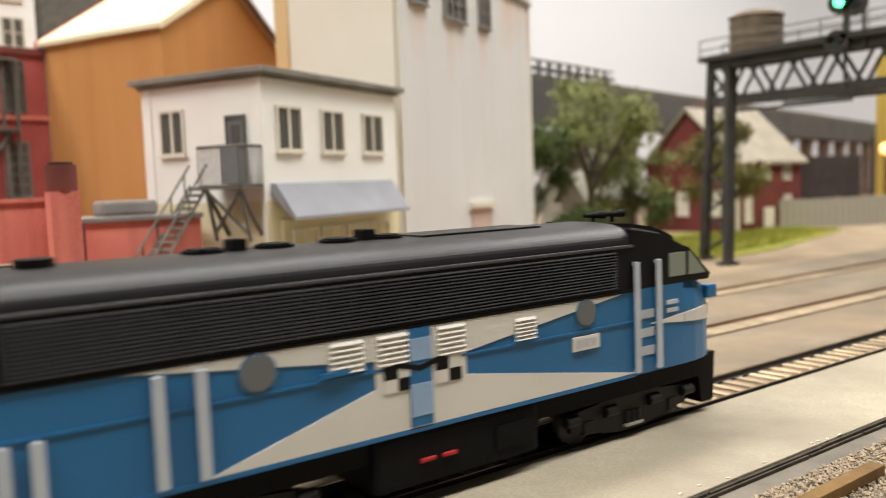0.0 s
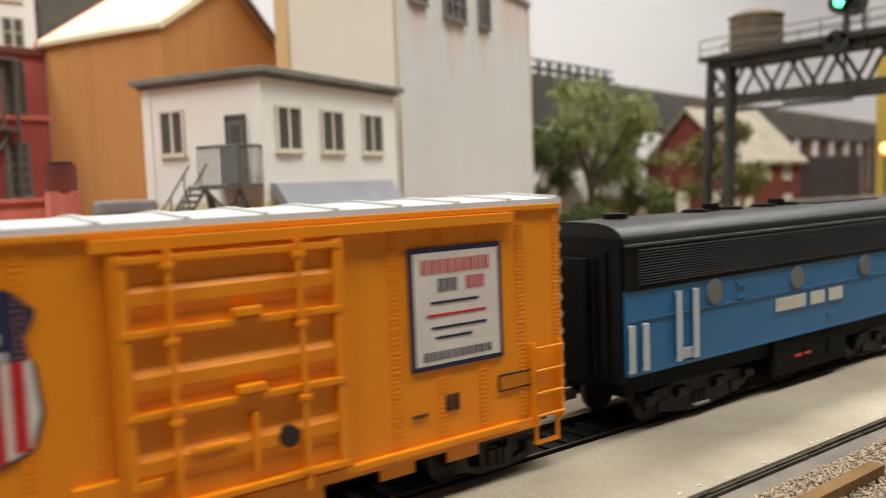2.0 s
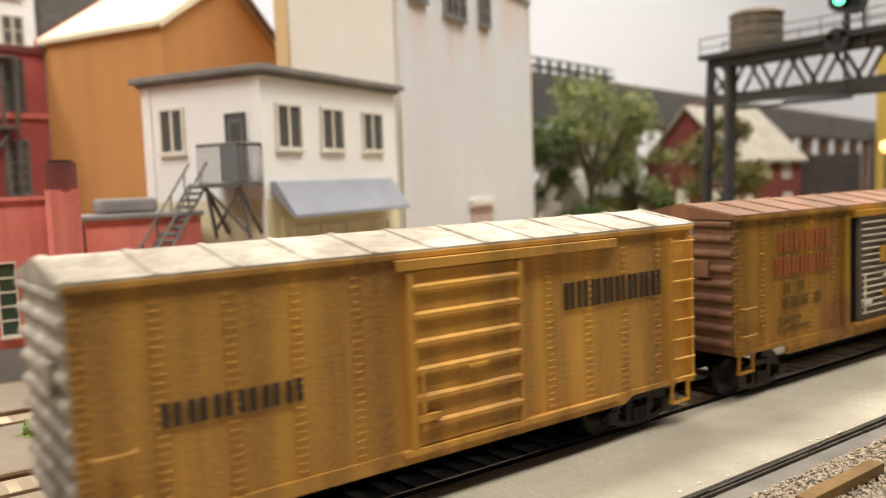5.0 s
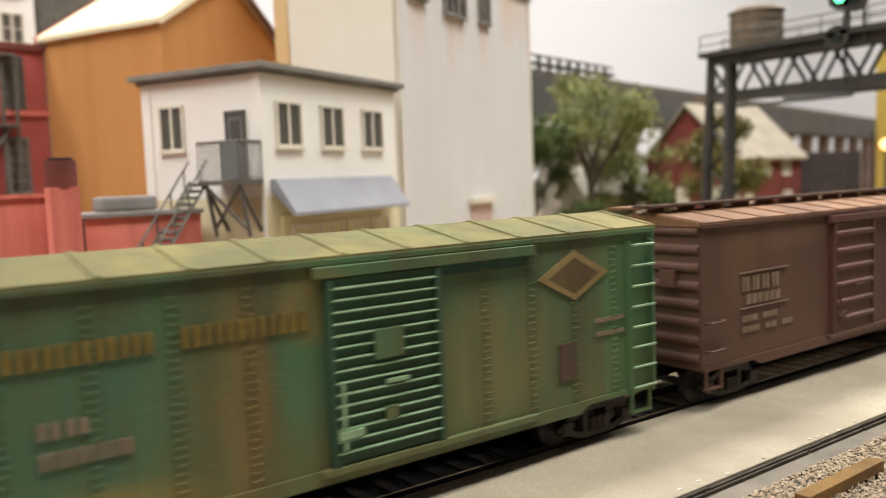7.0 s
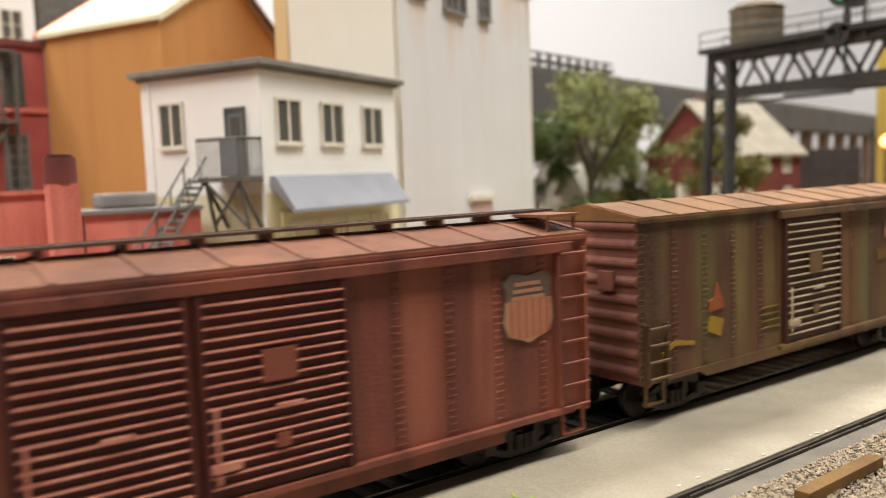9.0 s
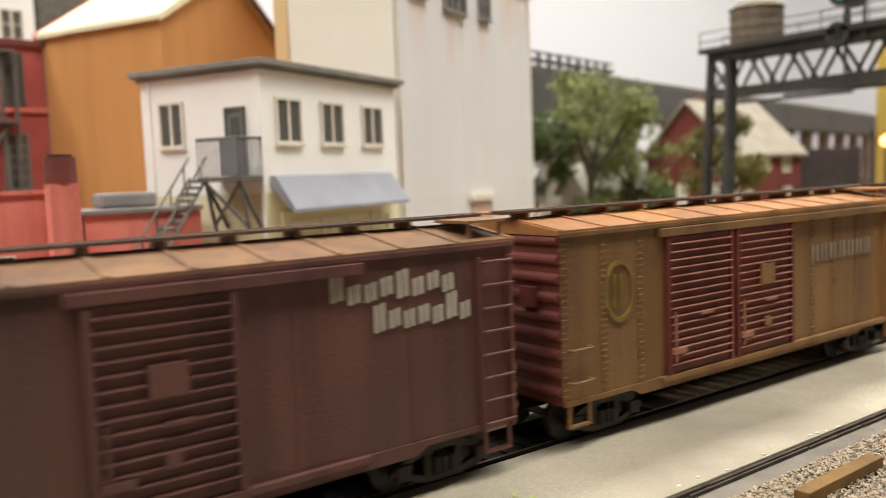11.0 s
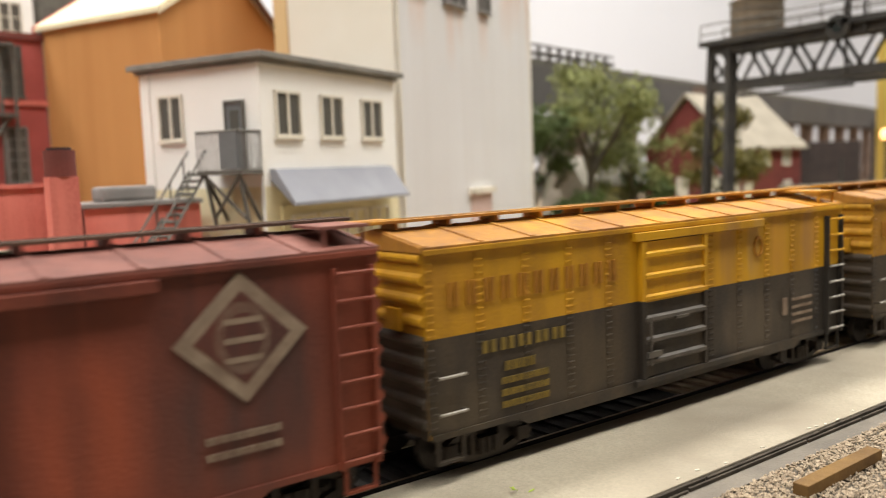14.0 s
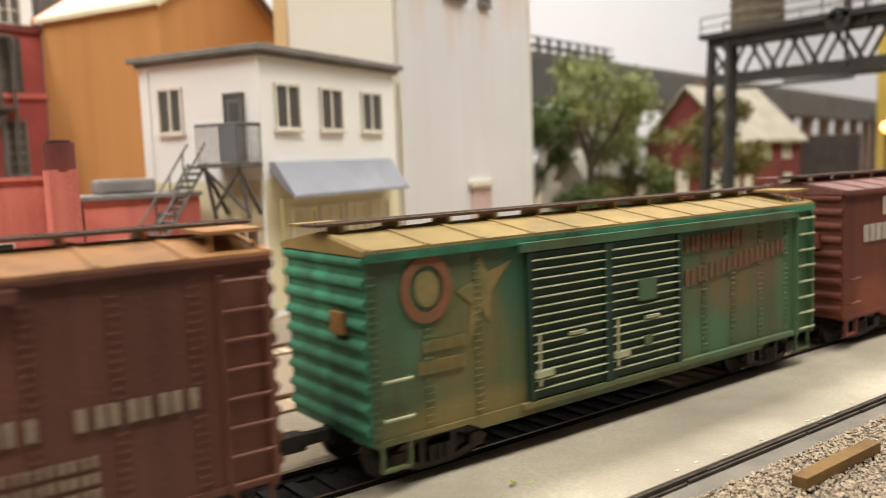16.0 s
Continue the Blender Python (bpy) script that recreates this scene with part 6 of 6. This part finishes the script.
L_truck = mat("loco_truck_black", srgb(28, 27, 26), srgb(20, 19, 19), scale=150, rough=0.5, spec=0.25)
L_red = mat("loco_red", srgb(170, 36, 36), srgb(150, 30, 30), scale=80, rough=0.5)
LW = 16.3
SILL, BELT, EAVE, TOPZ = 15.6, 36.4, 47.0, 52.6


def roof_arc(n=30):
    """Roof outline from the near eave over the crown to the far eave."""
    pts = []
    for i in range(n + 1):
        a = math.pi * (1 - i / n)
        pts.append((LW * 0.985 * math.copysign(abs(math.cos(a)) ** 0.62, math.cos(a)), EAVE + (TOPZ - EAVE) * math.sin(a) ** 0.8))
    return pts


def loco(nose, L, label):
    e = tagged(empty("diesel_locomotive"), label, "locomotive", "locomotives of the train")
    fr = L - 36 if nose else L - 1.5
    part("lower_body", B(1.5, fr, -LW, LW, SILL, BELT), L_blue, e, "bright blue lower body side")
    part("upper_body", B(1.5, fr, -LW, LW, BELT, EAVE), L_black, e, "black upper body side")
    rp = roof_arc()
    r = part("roof", P(rp + [(LW, EAVE - .2), (-LW, EAVE - .2)], "x", 1.5, fr), L_roof, e, "smooth black rounded roof")
    part("drip_rail", B(1.5, fr, -LW - .6, -LW + .4, EAVE - .3, EAVE + .4, bevel=.3), L_sheen, e)
    part("belt_rail", B(1.5, fr, -LW - .35, -LW + .1, BELT - .4, BELT + .2), L_black, e)
    # horizontal grille louvres of the upper side
    g0 = part("louvre", P([(-LW, -.1), (-LW - .75, -.1), (-LW - .7, .08), (-LW, .34)], "x", 6, fr - 6), L_sheen, e, at=shift(0, 0, BELT + 1.2))
    for i in range(1, 13):
        share(g0, "louvre", e, shift(0, 0, BELT + 1.2 + i * .68))
    # moulding line along the side
    part("moulding", B(2, fr, -LW - .3, -LW, 28.6, 29.1), L_blue, e)
    part("sill_strip", B(2, fr, -LW - .35, -LW + .1, SILL - .2, SILL + .6), L_blue, e)
    # underbody
    part("underframe", B(3, L - 4, -LW + 2, LW - 2, 10.5, SILL), M_under, e)
    ft = part("fuel_tank", B(L * .38, L * .62, -LW + .6, LW - .6, 4.2, SILL - .3, bevel=1.2), M_under, e, "black fuel tank with red fittings")
    for x in (L * .44, L * .47):
        part("filler", C((x, -LW + .3, 9.2), (x + 3.4, -LW + .3, 9.2), .5, seg=8), L_red, ft)
    part("equipment_box", B(L * .55, L * .6, -LW + .2, -LW + 2, 7, 12), M_under, ft)
    for x in (33, L - 34):
        truck(e, x, base=31, r=5.8, mt=L_truck)
        for s_ in (-1, 1):
            part("truck_frame", P([(x - 21, 4.5), (x - 12, 3.6), (x - 5, 3.0), (x + 5, 3.0), (x + 12, 3.6), (x + 21, 4.5), (x + 21, 9), (x + 9, 10.2), (x - 9, 10.2), (x - 21, 9)], "y", s_ * 12.6 - .8, s_ * 12.6 + .8), L_truck, e)
            for k in (-21, 21, -8, 8):
                part("brake_cylinder", C((x + k - 2, s_ * 13.6, 7.6), (x + k + 2, s_ * 13.6, 7.6), 1.4, seg=10), L_truck, e)
            part("truck_step", B(x - 3, x + 3, s_ * 14 - .6, s_ * 14 + .6, 2.8, 3.4), M_galv, e)
    coupler(e, 0, -1)
    coupler(e, L, 1)
    part("end_wall", B(0.6, 1.5, -LW + .6, LW - .6, SILL - 2, EAVE + 2), L_black, e)
    part("diaphragm", B(-1.6, .6, -6.5, 6.5, SILL - 3, 44, bevel=.6), M_under, e)
    for s_ in (-1, 1):
        part("end_post", B(-.4, .7, s_ * 11 - .8, s_ * 11 + .8, SILL, 46), L_black, e)
    # roof fans, stacks and hatches
    cx0 = fr * .18
    for i, x in enumerate((fr * .30, fr * .40, fr * .50, fr * .58)):
        f_ = part("roof_fan", C((x, 0, TOPZ - .3), (x, 0, TOPZ + .6), 3.9, seg=24), L_black, e)
        part("fan_grille", C((x, 0, TOPZ + .6), (x, 0, TOPZ + .85), 3.2, seg=16), M_under, f_)
    for x in (fr * .345, fr * .545):
        part("exhaust_pipe", B(x - 1.6, x + 1.6, -2.0, 2.0, TOPZ - .4, TOPZ + 2.2, bevel=.3), M_under, e)
    part("roof_fan", C((fr * .10, 0, TOPZ - .3), (fr * .10, 0, TOPZ + 1.4), 3.2, seg=20), L_black, e)
    part("roof_hatch", B(fr * .62, fr * .86, -6, 6, TOPZ - .6, TOPZ + .35, bevel=.3), L_black, e)
    return e, fr


L_rim = mat("porthole_rim", srgb(92, 116, 138), srgb(78, 100, 122), scale=80, rough=0.4, grain=0.08)


def porthole(e, x, z, r=3.5):
    p_ = part("porthole", C((x, -LW - .5, z), (x, -LW + .4, z), r, seg=24), L_rim, e, "round porthole with a thin blue-grey rim")
    part("pane", C((x, -LW - .62, z), (x, -LW - .2, z), r * .88, seg=24), L_glass_sheen, p_)


def grab_pair(e, x0, x1, z0, z1, w=1.7):
    for x in (x0, x1):
        g_ = part("handrail", B(x - w / 2, x + w / 2, -LW - 1.3, -LW - .7, z0, z1, bevel=.15), L_grey, e, "pale flat handrail")
        for z in (z0 + .4, z1 - .4):
            part("standoff", B(x - .4, x + .4, -LW - .8, -LW, z - .4, z + .4), L_grey, g_)


def vent(e, x, z, m_=None, w=7.5, h=6.2):
    v = part("vent", B(x - w / 2, x + w / 2, -LW - .25, -LW, z - h / 2, z + h / 2), m_ or L_white, e)
    for k in range(6):
        zz = z - h / 2 + (k + .5) * h / 6
        part("vent_slat", P([(-LW - .2, zz - .45), (-LW - .7, zz - .3), (-LW - .2, zz + .35)], "x", x - w / 2 + .3, x + w / 2 - .3), m_ or L_white, v)


def loco_lead():
    L = 177.0
    e, fr = loco(True, L, "streamlined blue, white and black diesel locomotive with a rounded nose")
    # cab and rounded nose as one lofted shell in three colours
    def section(x, w, zt, zb=SILL, n=10):
        pts = [(-w, zb), (-w, BELT - 6)]
        for i in range(n + 1):
            a = math.pi * i / n
            zz = BELT - 6 + (zt - BELT + 6) * math.sin(a) ** .62
            pts.append((-w * math.copysign(abs(math.cos(a)) ** .5, math.cos(a)), zz))
        pts += [(w, BELT - 6), (w, zb)]
        return [(x, y, z) for y, z in pts]

    def loft(secs, name, m_, label=""):
        bm = bmesh.new()
        rings = [[bm.verts.new(Vector(p) * MM) for p in s_] for s_ in secs]
        for a, b in zip(rings, rings[1:]):
            for i in range(len(a) - 1):
                bm.faces.new((a[i], b[i], b[i + 1], a[i + 1]))
        bm.faces.new(rings[-1])
        bm.faces.new(rings[0][::-1])
        bmesh.ops.recalc_face_normals(bm, faces=bm.faces[:])
        return part(name, bm, m_, e, label)
    part("cab_lower", B(fr, 160, -LW, LW, SILL, BELT), L_blue, e)
    nose = loft([section(159.9, LW, 39.5), section(165, LW * .985, 38.8), section(169.5, LW * .93, 37.6), section(173, LW * .84, 36), section(175.8, LW * .70, 33.5), section(177.2, LW * .5, 30.5)], "nose", L_blue, "rounded blue nose")
    cab = bmesh.new()
    prof = [(fr, BELT), (170.5, BELT), (171.2, 37.8), (162.5, 45.2), (159.5, 47.8), (152, 50.8), (fr, TOPZ - .1)]
    prism(cab, prof, "y", -LW, LW)
    bmesh.ops.bevel(cab, geom=[ed for ed in cab.edges if ed.calc_length() < 40 * MM and min(v.co.z for v in ed.verts) > 46 * MM], offset=1.6 * MM, segments=3, affect="EDGES")
    part("cab_roof", cab, L_black, e, "black cab with a sloped windscreen")
    part("side_window", B(154.5, 161, -LW - .25, -LW + .3, 38.2, 44.2, bevel=.2), L_cabglass, e)
    part("side_window", P([(162.2, 38.2), (169.2, 38.2), (162.8, 44.2), (162.2, 44.2)], "y", -LW - .25, -LW + .3), L_cabglass, e)
    for s_ in (-1, 1):
        part("windscreen", P([(163.4, 44.9), (171.0, 38.4), (171.5, 38.9), (164.0, 45.4)], "y", min(s_ * 1, s_ * 14), max(s_ * 1, s_ * 14)), L_glass_sheen, e)
    part("headlight", C((175.5, 0, 33.5), (178, 0, 33.5), 3.2, seg=18), L_grey, e)
    part("numberboard", B(171, 175, -LW + .6, -LW + 3.6, 31, 34.5, bevel=.5), L_blue, e)
    part("anticlimber", B(172, 178, -9, 9, 11, SILL, bevel=.6), M_under, e)
    part("pilot", P([(170, SILL), (178, SILL), (177, 2.5), (172, 2.5)], "y", -12.5, 12.5), M_under, e)
    for x in (149, 142):
        part("horn", C((x, -3, TOPZ - .5), (x, -3, TOPZ + 1.6), .5, seg=8), M_under, e)
        part("horn_bell", C((x - 3, -3, TOPZ + 1.6), (x + 4, -3, TOPZ + 1.6), .5, seg=10, r2=1.1), M_under, e)
    # paint bands, slightly proud
    y0, y1 = -LW - .22, -LW + .05
    band = lambda pts, m_=L_white, lab="": part("paint_band", P(pts, "y", y0, y1), m_, e, lab)
    band([(22, BELT - .5), (68, 30.8), (68, 25.4), (35, SILL + .7), (142, SILL + .7), (89.6, 24.8), (89.6, 29.4), (137, BELT - .5)], L_white, "white flared livery band")
    band([(147, 27.5), (160, 28.7), (160, 26.4)], L_white)
    # the wedge goes on round the near cheek of the nose
    wb = bmesh.new()
    cheek = [(160.02, LW, 1.15), (165, LW * .985, 1.5), (169.5, LW * .93, 1.8), (173, LW * .84, 2.0), (175.8, LW * .70, 2.15), (177.3, LW * .5, 2.2)]
    rows_ = [[wb.verts.new(Vector((x + k * .2, -w - .05 - k * .25, 27.55 + s_ * h)) * MM) for k, s_ in ((0, -1), (1, -1), (1, 1), (0, 1))] for x, w, h in cheek]
    for a, b in zip(rows_, rows_[1:]):
        for i in range(4):
            wb.faces.new((a[i], b[i], b[(i + 1) % 4], a[(i + 1) % 4]))
    wb.faces.new(rows_[0])
    wb.faces.new(rows_[-1][::-1])
    bmesh.ops.recalc_face_normals(wb, faces=wb.faces[:])
    part("paint_band", wb, L_white, e, "white wedge round the nose")
    part("livery_bar", B(75.6, 80.8, -LW - .5, -LW, SILL + 1, BELT - .5), L_blue, e, "blue vertical bar")
    part("livery_bar", B(75.6, 80.8, -LW - .62, -LW - .4, SILL + 3, 25), L_pale, e, "pale blue bar")
    part("livery_bar", B(75.6, 80.8, -LW - .62, -LW - .4, 29.6, BELT - 2.4), L_pale, e)
    for i, x in enumerate((69.8, 73.0, 82, 85.2)):
        for k in range(2):
            part("chequer", B(x, x + 3.0, -LW - .45, -LW, 24.2 + k * 2.6, 26.7 + k * 2.6), L_black if (i + k) % 2 else L_white, e)
    part("livery_scroll", P([(72, 29), (78, 27.4), (84, 29), (84, 30), (78, 28.6), (72, 30)], "y", -LW - .55, -LW), L_black, e)
    porthole(e, 44.5, 32.6)
    porthole(e, 124.5, 33.0, 3.2)
    for x in (62, 72, 86):
        vent(e, x, 32.6)
    vent(e, 106, 32.0, L_white, 6.5, 5)
    part("paint_band", B(102.5, 109.5, -LW - .3, -LW, 28.6, 31), L_blue, e)
    grab_pair(e, 27.4, 34.4, 16.6, 35.0, 2.0)
    grab_pair(e, 5.0, 9.6, 16.4, 28.4, 2.0)
    grab_pair(e, 141.4, 149.4, 16.4, 43.2, 1.8)
    for z in (20, 24.5, 29):
        part("cab_step", B(142.4, 148.4, -LW - .2, -LW, z, z + 2.2, bevel=.2), L_grey, e)
    bars("lettering", e, 120, 128.6, 24.6, 27.8, 1, L_white, y=-LW - .5, thin=1)
    bars("lettering", e, 121, 128, 25.2, 27.2, 3, L_grey, y=-LW - .6)
    for z in (29.5, 31.5):
        part("placard", B(153, 157.5, -LW - .45, -LW, z, z + 1), L_grey, e)
    part("side_handle", B(56, 62, -LW - 1.2, -LW - .4, 29.6, 30.4), L_blue, e)
    TRAIN.append((e, 12.0))


def loco_booster():
    L = 170.0
    e, fr = loco(False, L, "blue and black streamlined booster diesel unit without a cab")
    for x, z in ((36, 32.6), (75.4, 32.4), (114.5, 32.6)):
        porthole(e, x, z)
    grab_pair(e, 20.4, 27.2, 16.6, 34.5, 1.9)
    grab_pair(e, 2.6, 7.6, 16.4, 28.0, 1.9)
    grab_pair(e, 139.5, 145.5, 16.6, 34.3, 1.9)
    grab_pair(e, 163.6, 167.8, 16.4, 28.4, 1.6)
    for x in (23.8, 142.5):
        part("step_box", B(x - 2.6, x + 2.6, -LW - .5, -LW, 16.8, 19.6, bevel=.2), L_grey, e, "grey recessed step")
    bars("lettering", e, 64.5, 101, 23.6, 27.4, 14, L_white, y=-LW - .45, label="white road name as plain bars", gaps=(6, 10), thin=.85)
    for x, z in ((48, 30), (48, 33.4), (152, 31), (94, 19.5)):
        part("latch_plate", B(x - 2, x + 2, -LW - .5, -LW, z - .5, z + .5, bevel=.1), L_blue, e)
    for s_ in (-1, 1):
        part("ladder_stile", B(-1.2, -.2, s_ * 8.5 - .4, s_ * 8.5 + .4, SILL, 44), M_under, e)
    TRAIN.append((e, -162.5))


loco_lead()
loco_booster()
car_orange()
car_yellow_worn()
car_tan()
car_brown("diagonal")
car_green_diamond()
car_brown("rusty")
car_red_double()
car_brown("orange")
car_brown("script")
car_two_tone(-1872.0, 155.0)
car_two_tone(-2049.6, 159.0, clean=True)
car_diamond_red()
car_green_goat()
car_brown("last")

# ---- how far the train has gone, in metres, time by time ----
RUN = [(0, 0.0), (0.5, 0.0772), (1, 0.1564), (1.5, 0.2340), (2, 0.3112), (2.5, 0.3773), (3, 0.4187), (3.5, 0.4847), (4, 0.5542), (4.2, 0.5824),
       (5.2, 0.7380), (6.3, 0.9119), (6.5, 0.9435), (7, 1.0251), (7.5, 1.1054), (8, 1.1859), (8.5, 1.2655), (9, 1.3455), (9.2, 1.3777), (10.2, 1.5377), (11.3, 1.7137),
       (11.5, 1.7456), (12, 1.8230), (12.5, 1.9030), (13, 1.9827), (13.5, 2.0671), (14, 2.1407), (14.5, 2.2239), (15, 2.3057), (15.5, 2.3856), (16, 2.4663)]


def motions():
    for thing, left in TRAIN:
        walk(thing, [(t, pose(left * MM + run, 16.3 * MM, 0)) for t, run in RUN])


motions()
